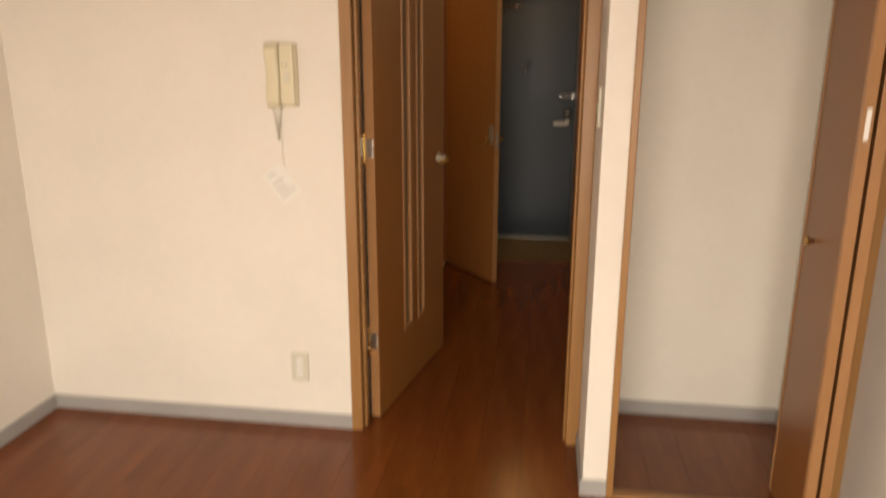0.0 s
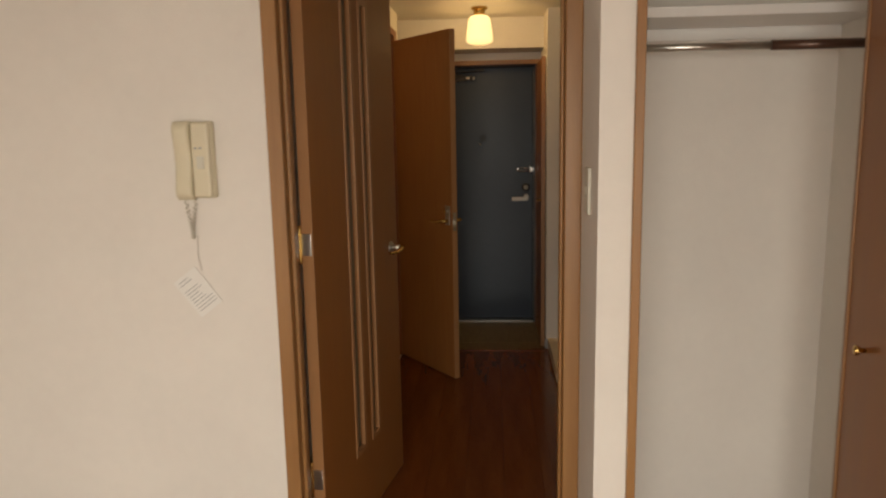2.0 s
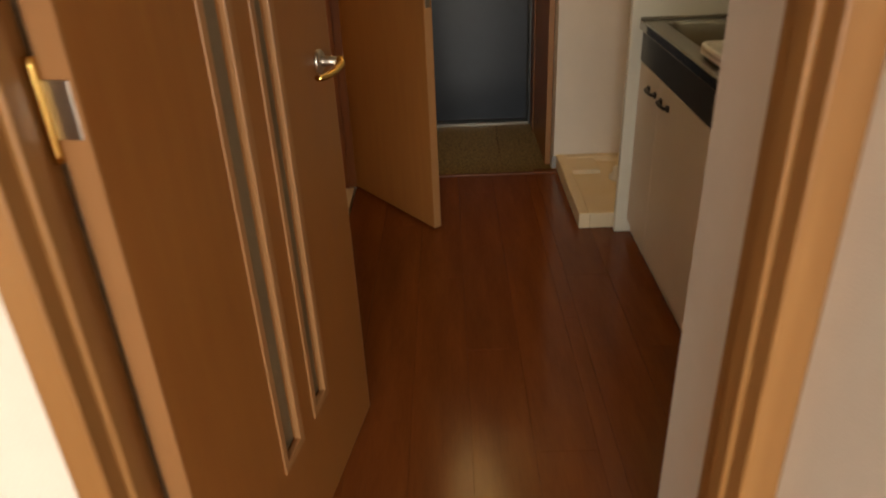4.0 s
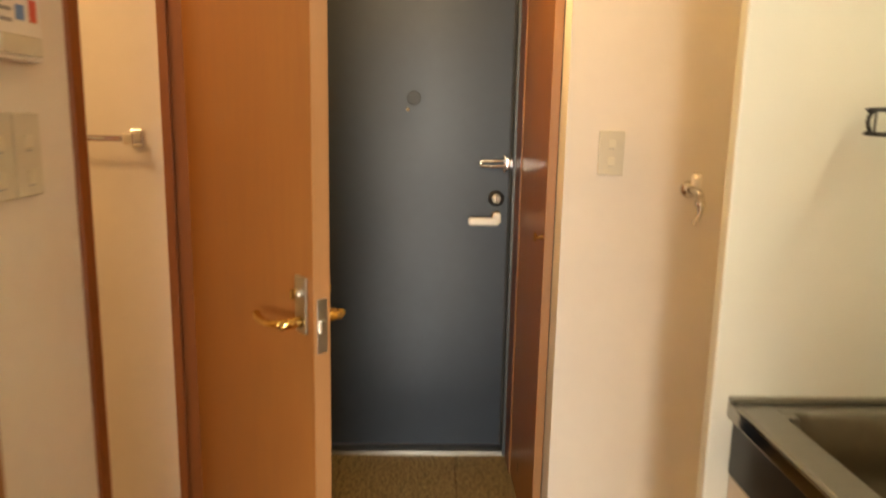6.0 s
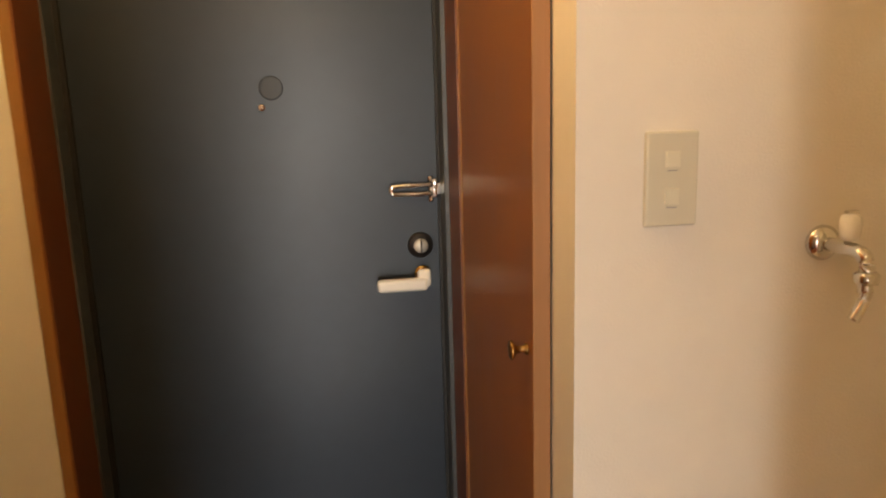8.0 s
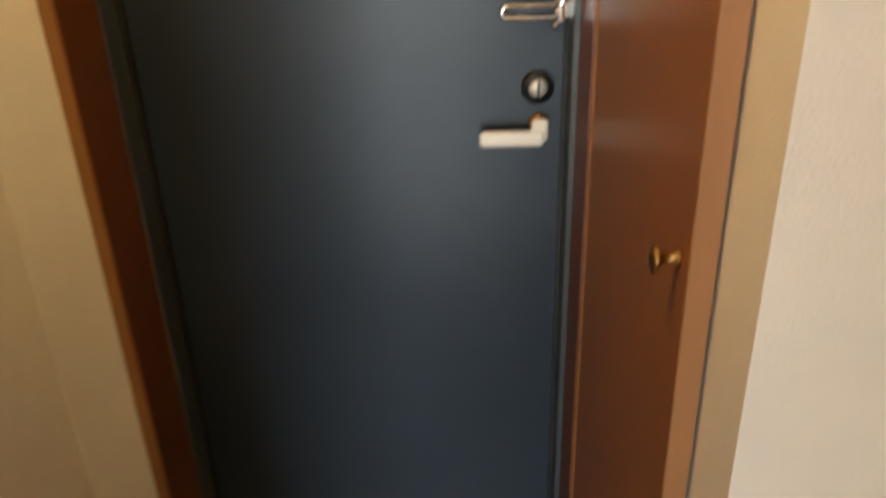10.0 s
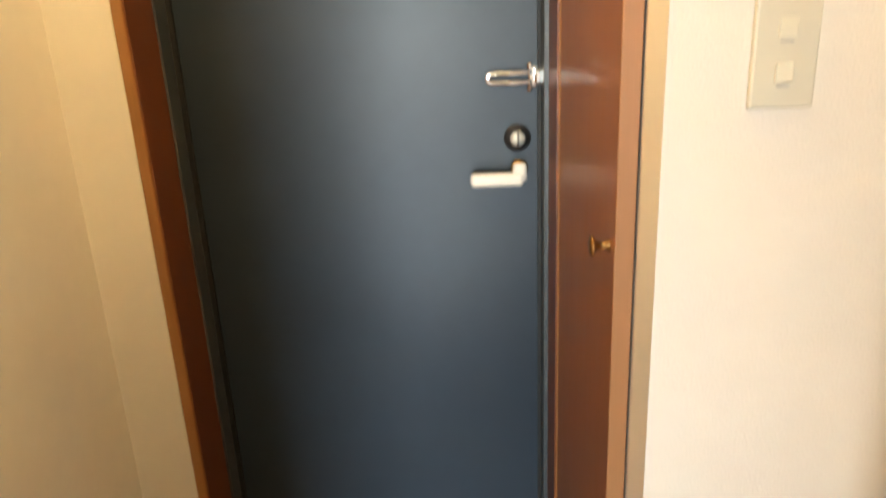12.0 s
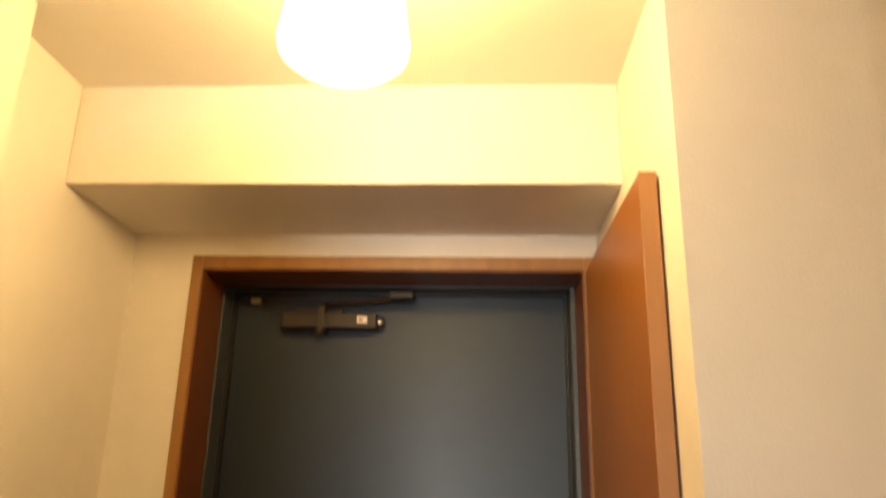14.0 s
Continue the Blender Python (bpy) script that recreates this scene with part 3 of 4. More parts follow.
# ---- intercom with its cord and card ----
ic = empty("intercom", pose(-0.602, -3.49, 1.279), "beige wall intercom handset with coiled cord", "intercom")
boxes("base", [((-0.053, -0.026, 0), (0.053, 0, 0.22))], IVORY, ic, 0.006, 3)
bm = bmesh.new()
hoops = []
for i in range(17):
    z = -0.003 + 0.224 * i / 16
    d = 0.052 + 0.007 * math.cos(2 * math.pi * i / 16) - 0.016 * (i in (0, 16)) - 0.004 * (i in (1, 15))
    hoops.append([bm.verts.new((x, -y, z)) for x, y in ((-0.055, 0.024), (-0.055, d - 0.008), (-0.052, d - 0.002), (-0.046, d), (-0.015, d), (-0.009, d - 0.002), (-0.0055, d - 0.008), (-0.0055, 0.024))])
for p, q in zip(hoops, hoops[1:]):
    for k in range(8):
        bm.faces.new((p[k], p[(k + 1) % 8], q[(k + 1) % 8], q[k]))
bm.faces.new(hoops[0])
bm.faces.new(hoops[-1])
finish(bm, "handset", IVORY, ic, smooth=True)
boxes("speaker_side", [((-0.0035, -0.046, 0.004), (0.050, -0.022, 0.218))], IVORY, ic, 0.008, 3)
boxes("button", [((0.012, -0.049, 0.086), (0.034, -0.045, 0.122))], PLATE, ic, 0.002)
boxes("small_button", [((0.008 + 0.014 * i, -0.0475, 0.142), (0.014 + 0.014 * i, -0.045, 0.148)) for i in range(2)], GREY, ic)
boxes("seam", [((-0.0053, -0.034, 0.01), (-0.0037, -0.022, 0.21))], CORD, ic)
coil = []
for i in range(200):
    u = i / 199
    a = 56 * math.pi * u
    coil.append((-0.042 + 0.030 * u + 0.006 * math.sin(2 * math.pi * u) + 0.0042 * math.cos(a), -0.018 + 0.0042 * math.sin(a), -0.118 * math.sin(math.pi * u) ** 0.8))
tube("coiled_cord", coil, 0.0017, PALECORD, ic, 6)
card = empty("paper_card", pose(-0.632, -3.494, 0.995, 0, -37, 0), "white printed instruction card hanging from the intercom", "card")
boxes("sheet", [((-0.043, -0.002, -0.066), (0.043, 0, 0.066))], CARD, card)
boxes("print", [((-0.033, -0.0028, 0.052 - 0.010 * i - 0.012 * (i > 1)), (0.004 + 0.006 * ((i * 5) % 4) if i < 7 else 0.034, -0.0018, 0.0545 - 0.010 * i - 0.012 * (i > 1))) for i in range(10)], FAINT, card)
tagged(tube("string", [(-0.620, -3.497, 1.165), (-0.622, -3.498, 1.11), (-0.616, -3.497, 1.062)], 0.0009, CORD), "thin beige string between cord and card", "string")

# ---- closet ----
shelf = tagged(boxes("closet_shelf", [((0.60, -3.45, 1.757), (1.32, -3.19, 1.786)), ((0.60, -3.20, 1.72), (1.32, -3.19, 1.757))], WHITE, None, 0.002), "white board shelf across the closet", "shelf")
rod = empty("closet_rod", pose(0.96, -3.45, 1.675), "telescopic hanging rod under the closet shelf", "rod")
under(rod, lathe("thin_pipe", [(0.0105, 0), (0.0105, 0.46)], NICKEL, None, 16, "x", (0.60, -3.45, 1.675)))
tagged(under(rod, lathe("thick_pipe", [(0.0135, 0), (0.0135, 0.30)], RODBROWN, None, 16, "x", (1.02, -3.45, 1.675))), "dark brown pipe")
bif = empty("folding_closet_door", pose(1.14, -3.9, 0.012), "brown folding closet door, folded open", "door")
under(bif, boxes("panel", [((1.112, -4.092, 0.014), (1.138, -3.708, 2.24)), ((1.151, -4.092, 0.014), (1.176, -3.73, 2.24))], WOOD, None, 0.0015))
tagged(under(bif, boxes("edge_band", [((1.1105, -4.10, 0.014), (1.1395, -4.092, 2.24)), ((1.1105, -3.708, 0.014), (1.1395, -3.70, 2.24)), ((1.1495, -4.10, 0.014), (1.1775, -4.092, 2.24))], EDGE, None, 0.0012)), "lighter wood edge band")
tagged(under(bif, boxes("face_bead", [((1.1085, -3.722, 0.014), (1.1125, -3.708, 2.24)), ((1.1085, -4.092, 0.014), (1.1125, -4.078, 2.24))], EDGE, None, 0.0012)), "lighter wood bead")
under(bif, lathe("knob", [(0.006, 0), (0.006, -0.012), (0.012, -0.018), (0.013, -0.023), (0.008, -0.027)], BRASS, None, 20, "x", (1.112, -3.835, 0.925)))
under(bif, boxes("catch", [((1.119, -4.106, 1.25), (1.131, -4.10, 1.33))], WHITE, None, 0.002))

# the folded pair stands slightly askew in its track
for part in bif.children:
    for v in part.data.vertices:
        v.co.x += 0.036 * (v.co.y + 4.10) / 0.39


def outline(x0, x1, y0, y1, r, z):
    pts = []
    for k, (cx, cy) in enumerate(((x1 - r, y1 - r), (x0 + r, y1 - r), (x0 + r, y0 + r), (x1 - r, y0 + r))):
        for j in range(7):
            a = math.pi / 2 * (k + j / 6)
            pts.append((cx + r * math.cos(a), cy + r * math.sin(a), z))
    return pts


def rounded_slab(name, x0, x1, y0, y1, z0, z1, r, mat):
    bm = bmesh.new()
    low, high = [[bm.verts.new(p) for p in outline(x0, x1, y0, y1, r, z)] for z in (z0, z1)]
    for i in range(len(low)):
        j = (i + 1) % len(low)
        bm.faces.new((low[i], low[j], high[j], high[i]))
    bm.faces.new(low)
    bm.faces.new(high)
    return finish(bm, name, mat, None, 0.002)


def rounded_rim(name, x0, x1, y0, y1, z0, z1, r, wall, mat):
    bm = bmesh.new()
    rings = [[bm.verts.new(p) for p in outline(x0 + d, x1 - d, y0 + d, y1 - d, r - d, z)] for d, z in ((0, z0), (0, z1 - 0.004), (0.003, z1), (wall - 0.003, z1), (wall, z1 - 0.004), (wall, z0))]
    for a, b in zip(rings, rings[1:] + rings[:1]):
        for i in range(len(a)):
            j = (i + 1) % len(a)
            bm.faces.new((a[i], a[j], b[j], b[i]))
    return finish(bm, name, mat, None, smooth=True)


# ---- kitchen unit ----
kit = empty("kitchen_unit", pose(1.02, -2.0, 0), "cream kitchen unit with steel sink top and black band", "kitchen unit")
under(kit, boxes("body", [((0.812, -2.435, 0.07), (1.239, -1.557, 0.64))], CREAMY, None, 0.002))
under(kit, boxes("kick", [((0.815, -2.435, 0.0), (1.239, -1.557, 0.07))], CREAMY, None, 0.002))
for a, b in ((-2.433, -1.829), (-1.825, -1.559)):
    under(kit, boxes("door", [((0.796, a, 0.055), (0.812, b, 0.690))], CREAMY, None, 0.003))
tagged(under(kit, boxes("band", [((0.794, -2.433, 0.693), (0.83, -1.558, 0.806))], BLACK, None, 0.003)), "black enamel band")
for y in (-1.746, -1.90):
    hd = tube("handle", [(0.797, y - 0.040, 0.630), (0.782, y - 0.038, 0.630), (0.777, y - 0.02, 0.631), (0.776, y, 0.631), (0.777, y + 0.02, 0.631), (0.782, y + 0.038, 0.630), (0.797, y + 0.040, 0.630)], 0.006, BLACK, None, 10)
    tagged(under(kit, hd), "black bow handle")
    for e in (-0.040, 0.040):
        under(kit, boxes("handle_foot", [((0.788, y + e - 0.010, 0.620), (0.7965, y + e + 0.010, 0.640))], BLACK, None, 0.002))
top = []
bx0, bx1, by0, by1 = 0.855, 1.165, -2.06, -1.61
top += [((0.791, -2.436, 0.808), (bx0, -1.556, 0.835)), ((bx1, -2.436, 0.808), (1.239, -1.556, 0.835)), ((bx0, -2.436, 0.808), (bx1, by0, 0.835)), ((bx0, by1, 0.808), (bx1, -1.556, 0.835)), ((1.22, -2.436, 0.835), (1.239, -1.556, 0.86)), ((0.782, -1.57, 0.835), (1.22, -1.556, 0.845))]
under(kit, boxes("counter", top, INOX, None, 0.003))
tagged(under(kit, boxes("front_lip", [((0.781, -2.436, 0.803), (0.7915, -1.556, 0.8345))], POLISH, None, 0.004, 3)), "polished steel front lip")
bm = bmesh.new()
loops = []
for inset, z in ((0.0, 0.833), (0.008, 0.828), (0.018, 0.74), (0.03, 0.69), (0.06, 0.675)):
    cx, cy, hx, hy, r = (bx0 + bx1) / 2, (by0 + by1) / 2, (bx1 - bx0) / 2 - inset, (by1 - by0) / 2 - inset, 0.05
    ring = []
    for k in range(4):
        qx, qy = ((1, 1), (-1, 1), (-1, -1), (1, -1))[k]
        for j in range(7):
            a = math.pi / 2 * (k + j / 6)
            ring.append(bm.verts.new((cx + qx * (hx - r) + r * math.cos(a), cy + qy * (hy - r) + r * math.sin(a), z)))
    loops.append(ring)
for a, b in zip(loops, loops[1:]):
    for i in range(len(a)):
        bm.faces.new((a[i], a[(i + 1) % len(a)], b[(i + 1) % len(a)], b[i]))
bm.faces.new(loops[-1])
tagged(under(kit, finish(bm, "basin", BASIN, None, smooth=True)), "dull steel sink basin")
under(kit, lathe("drain", [(0.045, 0), (0.045, 0.003), (0.03, 0.004)], CHROME, None, 24, "z", (1.05, -1.84, 0.676)))
# corners between the round basin and the square cut-out
for i in (0, 1):
    for j in (0, 1):
        qx, qy = bx0 + i * (bx1 - bx0 - 0.022), by0 + j * (by1 - by0 - 0.022)
        under(kit, boxes("rim_corner", [((qx, qy, 0.812), (qx + 0.022, qy + 0.022, 0.8335))], INOX))

tap2 = empty("kitchen_faucet", pose(1.21, -1.74, 0.86), "chrome swan-neck kitchen faucet above the sink", "faucet")
under(tap2, tube("spout", [(1.205, -1.745, 0.90), (1.195, -1.74, 0.955), (1.16, -1.72, 0.985), (1.115, -1.69, 0.965), (1.09, -1.675, 0.93), (1.087, -1.672, 0.905)], 0.0095, CHROME, None, 12))
under(tap2, lathe("body", [(0.022, 0), (0.022, 0.012), (0.016, 0.02), (0.015, 0.05), (0.011, 0.056)], CHROME, None, 20, "z", (1.205, -1.745, 0.858)))
under(tap2, lathe("cap", [(0.017, 0), (0.018, 0.02), (0.012, 0.03)], WHITE, None, 18, "z", (1.205, -1.80, 0.89)))
under(tap2, boxes("cross_pipe", [((1.196, -1.81, 0.872), (1.214, -1.74, 0.89))], CHROME, None, 0.004))

tray = empty("dish_tray", pose(0.91, -2.25, 0.835), "white plastic tray with crumpled paper on the counter", "tray")
under(tray, rounded_slab("tray", 0.815, 1.005, -2.41, -2.085, 0.845, 0.858, 0.035, WHITE))
under(tray, rounded_rim("rim", 0.815, 1.005, -2.41, -2.085, 0.855, 0.873, 0.035, 0.010, WHITE))
# black slab stands in for the shadow line below the tray
tagged(under(tray, rounded_slab("shadow_line", 0.825, 0.995, -2.40, -2.095, 0.835, 0.846, 0.03, BLACK)), "black slab for the shadow line under the tray")
bm = bmesh.new()
grid = []
for i in range(15):
    grid.append([bm.verts.new((0.832 + 0.156 * i / 14, -2.395 + 0.29 * j / 20, 0.868 + 0.012 * noise.noise((i * 0.33, j * 0.31, 2.0)) + 0.007 * noise.noise((i * 0.9, j * 0.9, 7.0)))) for j in range(21)])
for i in range(14):
    for j in range(20):
        bm.faces.new((grid[i][j], grid[i + 1][j], grid[i + 1][j + 1], grid[i][j + 1]))
bmesh.ops.solidify(bm, geom=bm.faces[:], thickness=0.002)
tagged(under(tray, finish(bm, "paper", CLOTH, None)), "crumpled white paper")

rack = empty("wire_shelf", pose(1.1, -1.9, 1.34), "black wire shelf on the kitchen wall", "shelf")
rails = []
X0, X1, Y0, Y1, Z0, Z1 = 0.955, 1.238, -2.35, -1.59, 1.322, 1.362
for y in (Y0, Y1):
    rails.append([(X1, y, Z0), (X0 + 0.02, y, Z0), (X0 + 0.006, y, Z0 + 0.005), (X0, y, (Z0 + Z1) / 2), (X0 + 0.006, y, Z1 - 0.005), (X0 + 0.02, y, Z1), (X1, y, Z1)])
for z in (Z0, Z1):
    rails.append([(X0 + 0.008, Y0, z), (X0 + 0.008, Y1, z)])
for r in rails:
    under(rack, tube("rail", r, 0.0036, BLACK, None, 8))
for y in (Y0 + 0.008, Y1 - 0.008):
    tagged(under(rack, boxes("bracket", [((1.212, y - 0.012, Z0 - 0.012), (1.239, y + 0.012, Z0 - 0.0035))], WHITE, None, 0.002)), "white plastic bracket")
for i in range(14):
    y = Y1 - 0.02 - i * (Y1 - Y0 - 0.04) / 13
    under(rack, tube("wire", [(X1, y, Z0), (X0, y, Z0)], 0.002, BLACK, None, 6))
    if i % 2 == 0:
        under(rack, tube("upright", [(X0, y, Z0), (X0, y, Z1)], 0.002, BLACK, None, 6))
for i in range(4):
    x = X0 + 0.06 + i * 0.065
    under(rack, tube("upright", [(x, Y1, Z0), (x, Y1, Z1)], 0.002, BLACK, None, 6))

fix = empty("kitchen_lamp", pose(1.2, -2.0, 1.95), "white tube lamp over the kitchen sink", "lamp")
under(fix, boxes("case", [((1.17, -2.25, 1.955), (1.239, -1.75, 1.99))], WHITE, None, 0.004))
under(fix, boxes("diffuser", [((1.18, -2.23, 1.94), (1.23, -1.77, 1.955))], TUBE, None, 0.003))

# ---- washing machine tray and its water tap ----
pan = empty("machine_tray", pose(0.92, -1.18, 0), "cream plastic washing machine tray on the floor", "tray")
x0, x1, y0, y1 = 0.612, 1.236, -1.518, -0.84
under(pan, boxes("rim", [((x0, y0, 0), (x0 + 0.045, y1, 0.068)), ((x1 - 0.045, y0, 0), (x1, y1, 0.068)), ((x0 + 0.045, y0, 0), (x1 - 0.045, y0 + 0.045, 0.068)), ((x0 + 0.045, y1 - 0.045, 0), (x1 - 0.045, y1, 0.068))], PAN, None, 0.005, 3))
under(pan, boxes("floor", [((x0 + 0.04, y0 + 0.04, 0), (x1 - 0.04, y1 - 0.04, 0.042))], PAN, None, 0.004))
for cx in (x0 + 0.11, x1 - 0.11):
    for cy in (y0 + 0.12, y1 - 0.12):
        under(pan, boxes("foot_pad", [((cx - 0.07, cy - 0.08, 0.040), (cx + 0.07, cy + 0.08, 0.064))], PAN, None, 0.006, 3))
under(pan, lathe("drain", [(0.05, 0), (0.05, 0.012), (0.035, 0.018), (0.034, 0.05), (0.02, 0.055)], WHITE, None, 24, "z", (0.87, -1.10, 0.042)))

wt = empty("water_tap", pose(0.946, -0.835, 1.151), "chrome washing machine tap with white handle", "tap")
under(wt, lathe("flange", [(0.024, 0), (0.024, -0.004), (0.018, -0.010), (0.011, -0.014)], CHROME, None, 24, "y", (0.946, -0.835, 1.151)))
under(wt, tube("pipe", [(0.946, -0.845, 1.151), (0.948, -0.885, 1.151), (0.951, -0.903, 1.148), (0.953, -0.912, 1.135), (0.952, -0.914, 1.10)], 0.0095, CHROME, None, 12))
under(wt, lathe("collar", [(0.013, 0), (0.015, 0.004), (0.015, 0.012), (0.011, 0.016)], CHROME, None, 18, "z", (0.952, -0.914, 1.112)))
under(wt, tube("nozzle", [(0.952, -0.914, 1.112), (0.952, -0.914, 1.094), (0.946, -0.915, 1.080), (0.937, -0.915, 1.066)], 0.0075, CHROME, None, 10))
tagged(under(wt, lathe("handle", [(0.010, 0), (0.012, 0.006), (0.0135, 0.02), (0.012, 0.030), (0.006, 0.034)], WHITE, None, 20, "z", (0.948, -0.885, 1.163))), "white plastic handle")
under(wt, boxes("wing", [((0.939, -0.889, 1.196), (0.957, -0.881, 1.201))], CHROME, None, 0.002))

# ---- washroom towel bar ----
bar = empty("towel_bar", pose(-0.9, -0.93, 1.264), "chrome towel bar on the washroom wall", "towel bar")
under(bar, tube("bar", [(-1.12, -0.958, 1.264), (-0.52, -0.958, 1.264)], 0.008, CHROME, None, 12))
for x in (-1.12, -0.516):
    under(bar, boxes("bracket", [((x - 0.013, -0.97, 1.250), (x + 0.013, -0.905, 1.278)), ((x - 0.016, -0.912, 1.240), (x + 0.016, -0.905, 1.288))], CHROME, None, 0.003))

# ---- lamps on the ceiling ----
lamp = empty("ceiling_lamp", pose(0.175, -0.93, H), "lit milk-glass bell lamp on a brass ceiling mount", "lamp")
tagged(lathe("mount", [(0.05, 0), (0.05, -0.012), (0.036, -0.018), (0.032, -0.05), (0.04, -0.056)], BRASS, lamp, 28, "z"), "brass mount")
shade = lathe("shade", [(0.042, -0.050), (0.058, -0.058), (0.068, -0.080), (0.074, -0.125), (0.079, -0.165), (0.083, -0.190), (0.081, -0.204), (0.070, -0.214), (0.045, -0.221), (0.012, -0.224)], GLOW, lamp, 36, "z")
shade.visible_shadow = False
dl = empty("downlight", pose(0.16, -2.15, H), "lit round downlight in the corridor ceiling", "downlight")
lathe("ring", [(0.080, 0), (0.080, -0.006), (0.074, -0.009), (0.066, -0.008)], WHITE, dl, 32, "z")
lathe("diffuser", [(0.066, -0.0085), (0.05, -0.0105), (0.01, -0.011)], DOWN, dl, 32, "z")
sd = empty("smoke_detector", pose(0.155, -1.60, H), "beige round smoke detector on the ceiling", "smoke detector")
lathe("base", [(0.046, 0), (0.046, -0.014), (0.034, -0.020)], PLATE, sd, 28, "z")
lathe("chamber", [(0.030, -0.019), (0.030, -0.036), (0.022, -0.044)], GREY, sd, 24, "z")


# ---- shoes ----
def shoe_thing(m):
    """A low leather shoe: heel at the origin, toe along -y."""
    ob = empty("shoe", m, "black leather shoe on the entrance floor", "shoe", "pair of shoes")
    bm = bmesh.new()
    rows = []
    for i in range(15):
        u = i / 14
        w = 0.033 + 0.016 * math.sin(math.pi * min(1, u * 1.25) ** 1.4) - 0.020 * max(0, u - 0.8) / 0.2
        h = 0.082 - 0.018 * math.sin(math.pi * min(u, 0.5) / 0.5) if u < 0.42 else 0.088 - 0.062 * ((u - 0.42) / 0.58) ** 0.8
        if u < 0.08:
            w *= 0.78 + 0.22 * u / 0.08
        ring = []
        for k in range(14):
            a = math.pi * k / 13
            ring.append(bm.verts.new((w * math.cos(a) * (1 - 0.22 * math.sin(a) ** 3), -0.27 * u + 0.008 * math.sin(a) * (u < 0.1), 0.012 + h * (1 - (1 - max(0.0, math.sin(a))) ** 2.4))))
        rows.append(ring)
    for i, (a, b) in enumerate(zip(rows, rows[1:])):
        for k in range(13):
            if 1 <= i <= 5 and 4 <= k <= 8:
                continue
            bm.faces.new((a[k], a[k + 1], b[k + 1], b[k]))
    bm.faces.new(rows[0])
    bm.faces.new(rows[-1])
    bmesh.ops.solidify(bm, geom=bm.faces[:], thickness=0.004)
    finish(bm, "upper", LEATHER, ob, smooth=True)
    bm = bmesh.new()
    low, high = [], []
    for k in range(24):
        a = 2 * math.pi * k / 24
        u = 0.5 - 0.5 * math.cos(a)
        w = (0.036 + 0.012 * math.sin(math.pi * min(1, u * 1.2))) * math.sin(a)
        low.append(bm.verts.new((w, -0.275 * u + 0.003, 0.0)))
        high.append(bm.verts.new((w, -0.275 * u + 0.003, 0.014)))
    for k in range(24):
        bm.faces.new((low[k], low[(k + 1) % 24], high[(k + 1) % 24], high[k]))
    bm.faces.new(low)
    bm.faces.new(high)
    finish(bm, "sole", SEAL, ob, 0.002)
    boxes("bow", [((-0.014, -0.142, 0.088), (0.014, -0.128, 0.096))], LEATHER, ob, 0.003)
    return ob


first = shoe_thing(pose(-0.262, -0.415, -0.0295, 0, 0, 47))
copy_thing(first, pose(-0.328, -0.50, -0.0295, 0, 0, 42))

# ---- floors of pieces, last ----
floor = setting("floor", "reddish-brown wooden plank floor", [((-1.70, -7.65, -0.12), (1.32, -3.49, -0.007)), ((-0.36, -3.49, -0.12), (0.504, -0.90, -0.007)), ((0.504, -3.10, -0.12), (1.24, -0.835, -0.007)), ((0.60, -3.49, -0.12), (1.32, -3.19, -0.007))], JOINT, category="floor")
plank_meshes = {}


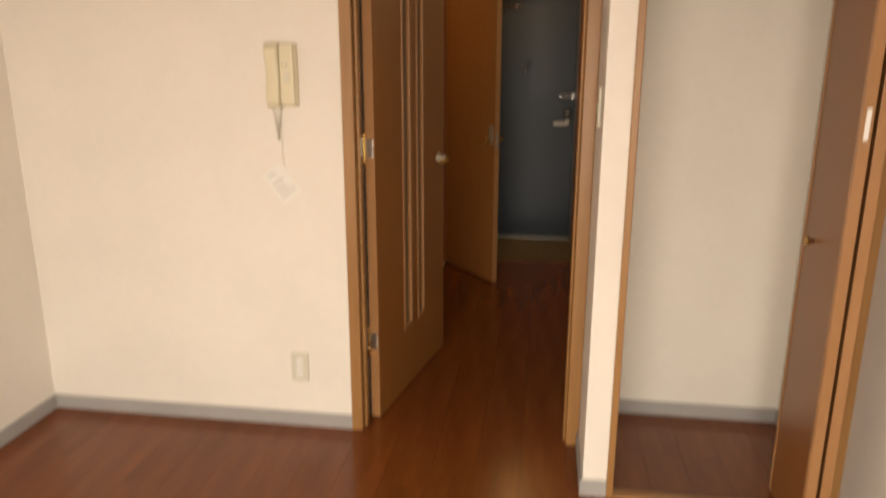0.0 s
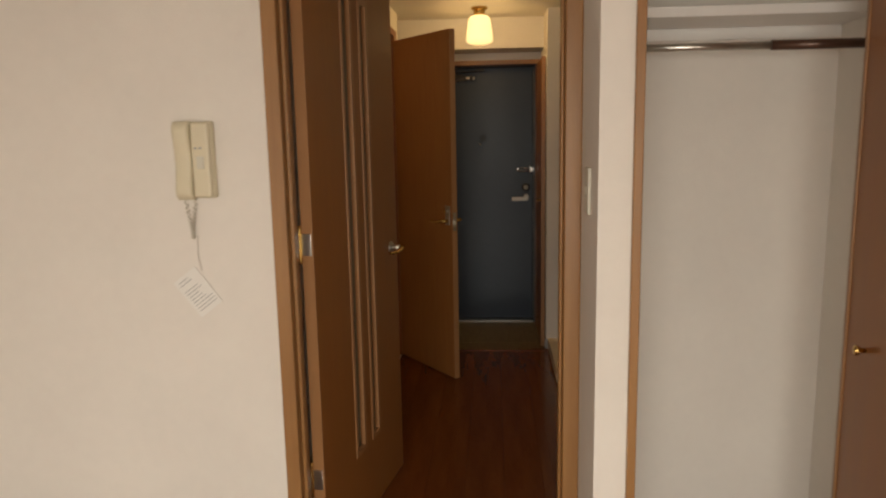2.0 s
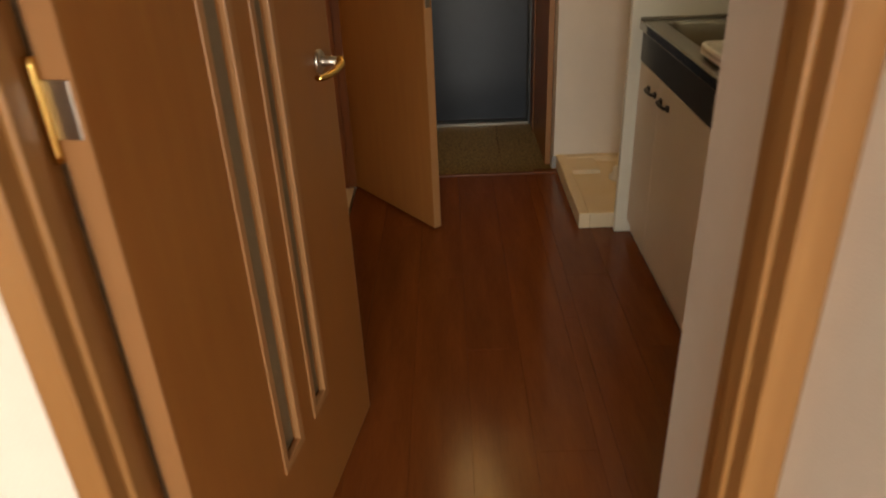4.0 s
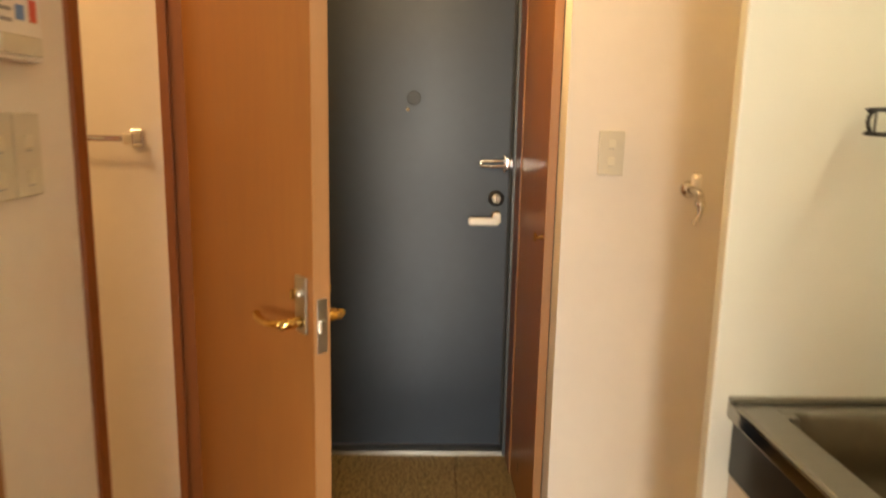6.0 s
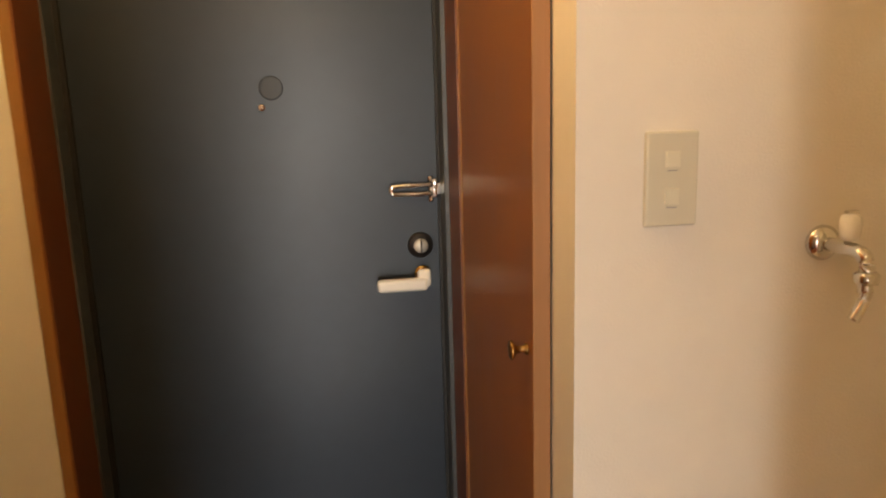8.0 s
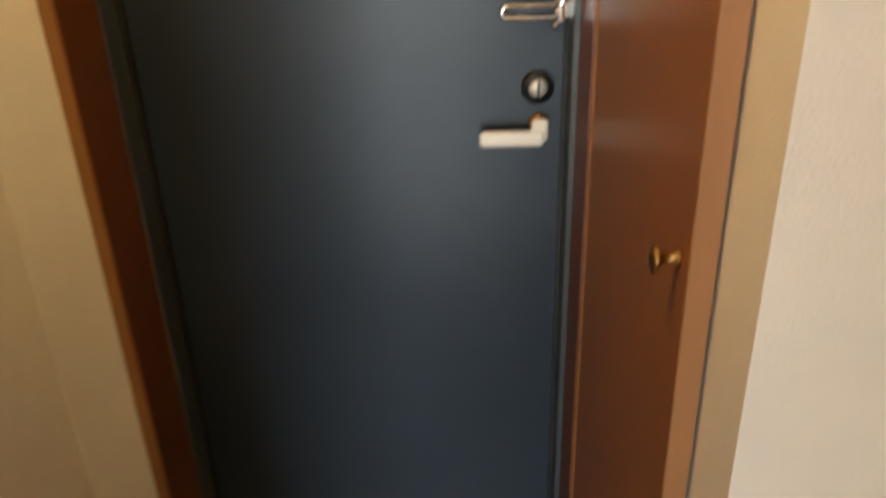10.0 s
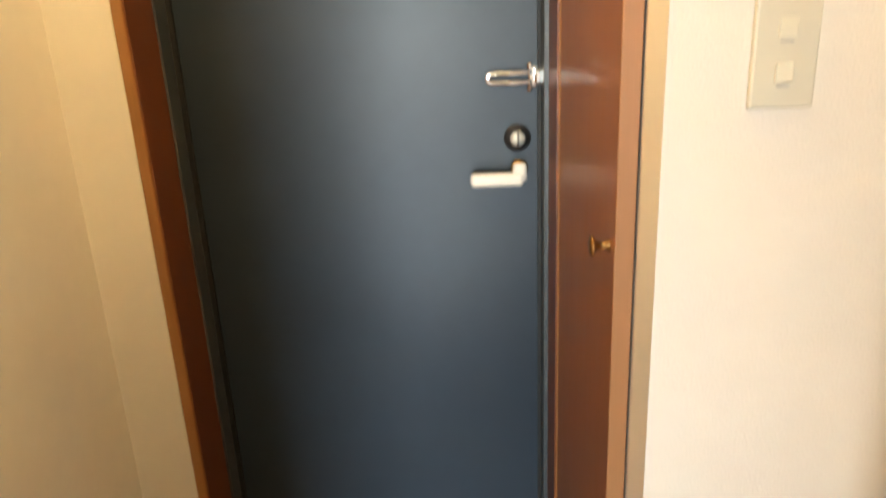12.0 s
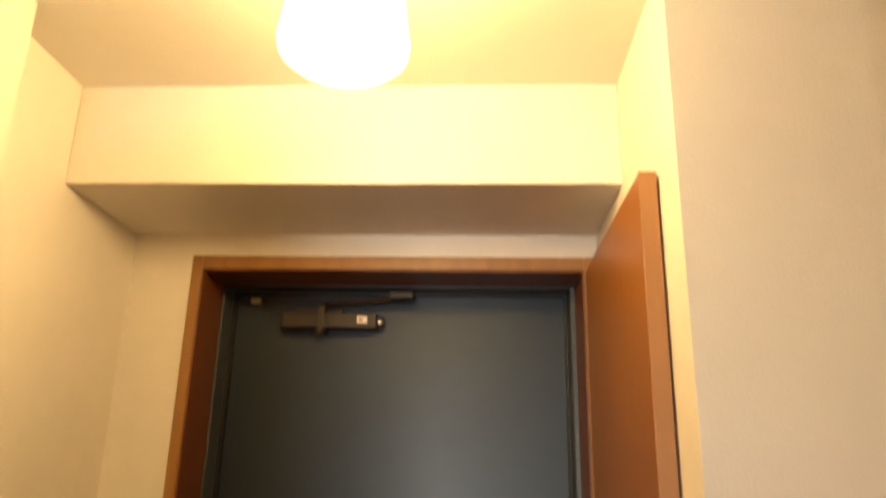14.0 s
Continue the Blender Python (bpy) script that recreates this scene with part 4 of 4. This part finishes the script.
def plank(x0, x1, y0, y1):
    w, d = round(x1 - x0, 4), round(y1 - y0, 4)
    if (w, d) not in plank_meshes:
        bm = bmesh.new()
        g, c = 0.0002, 0.0005
        lo = [bm.verts.new(v) for v in ((g, g, -0.0065), (w - g, g, -0.0065), (w - g, d - g, -0.0065), (g, d - g, -0.0065))]
        mid = [bm.verts.new(v) for v in ((g, g, -c), (w - g, g, -c), (w - g, d - g, -c), (g, d - g, -c))]
        hi = [bm.verts.new(v) for v in ((g + c, g + c, 0), (w - g - c, g + c, 0), (w - g - c, d - g - c, 0), (g + c, d - g - c, 0))]
        for a, b in ((lo, mid), (mid, hi)):
            for k in range(4):
                bm.faces.new((a[k], a[(k + 1) % 4], b[(k + 1) % 4], b[k]))
        bm.faces.new(hi)
        me = bpy.data.meshes.new("plank")
        bmesh.ops.recalc_face_normals(bm, faces=bm.faces)
        bm.to_mesh(me)
        bm.free()
        me.materials.append(PLANK)
        plank_meshes[(w, d)] = me
    ob = new("plank", plank_meshes[(w, d)])
    ob.parent = floor
    ob.location = (x0, y0, 0)


def lay(xa, xb, ya, yb, width=0.15, length=1.21):
    n = max(1, round((xb - xa) / width))
    w = (xb - xa) / n
    for i in range(n):
        y = ya - (i * 0.37 % 1) * length
        while y < yb - 0.001:
            a, b = max(y, ya), min(y + length, yb)
            if b - a > 0.02:
                plank(xa + i * w, xa + (i + 1) * w, a, b)
            y += length


lay(-0.36, 0.455, -4.62, -0.916)
lay(0.455, 0.504, -3.38, -0.916)
lay(0.504, 0.815, -3.10, -0.916)
lay(0.455, 0.504, -3.82, -3.38)
lay(-1.70, -0.36, -4.62, -3.49)
lay(0.455, 1.32, -4.62, -3.82)
lay(0.60, 1.32, -3.82, -3.19)
rest = boxes("plank_rest", [((-1.70 + i * 0.151 + 0.001, -7.65, -0.0068), (-1.70 + (i + 1) * 0.151 - 0.001, -4.622, 0)) for i in range(20)], PLANK)
rest.parent = floor
tagged(rest, kind="stuff")

entry = bpy.data.objects["floor_entrance"]
for xa, xb in ((-0.44, -0.093), (-0.093, 0.358), (0.358, 0.61)):
    for ya, yb in ((-0.88, -0.62), (-0.62, 0.0)):
        t = boxes("tile", [((xa + 0.0012, ya + 0.0012, -0.0365), (xb - 0.0012, yb - 0.0012, -0.03))], STONE, entry, 0.0008, 1)
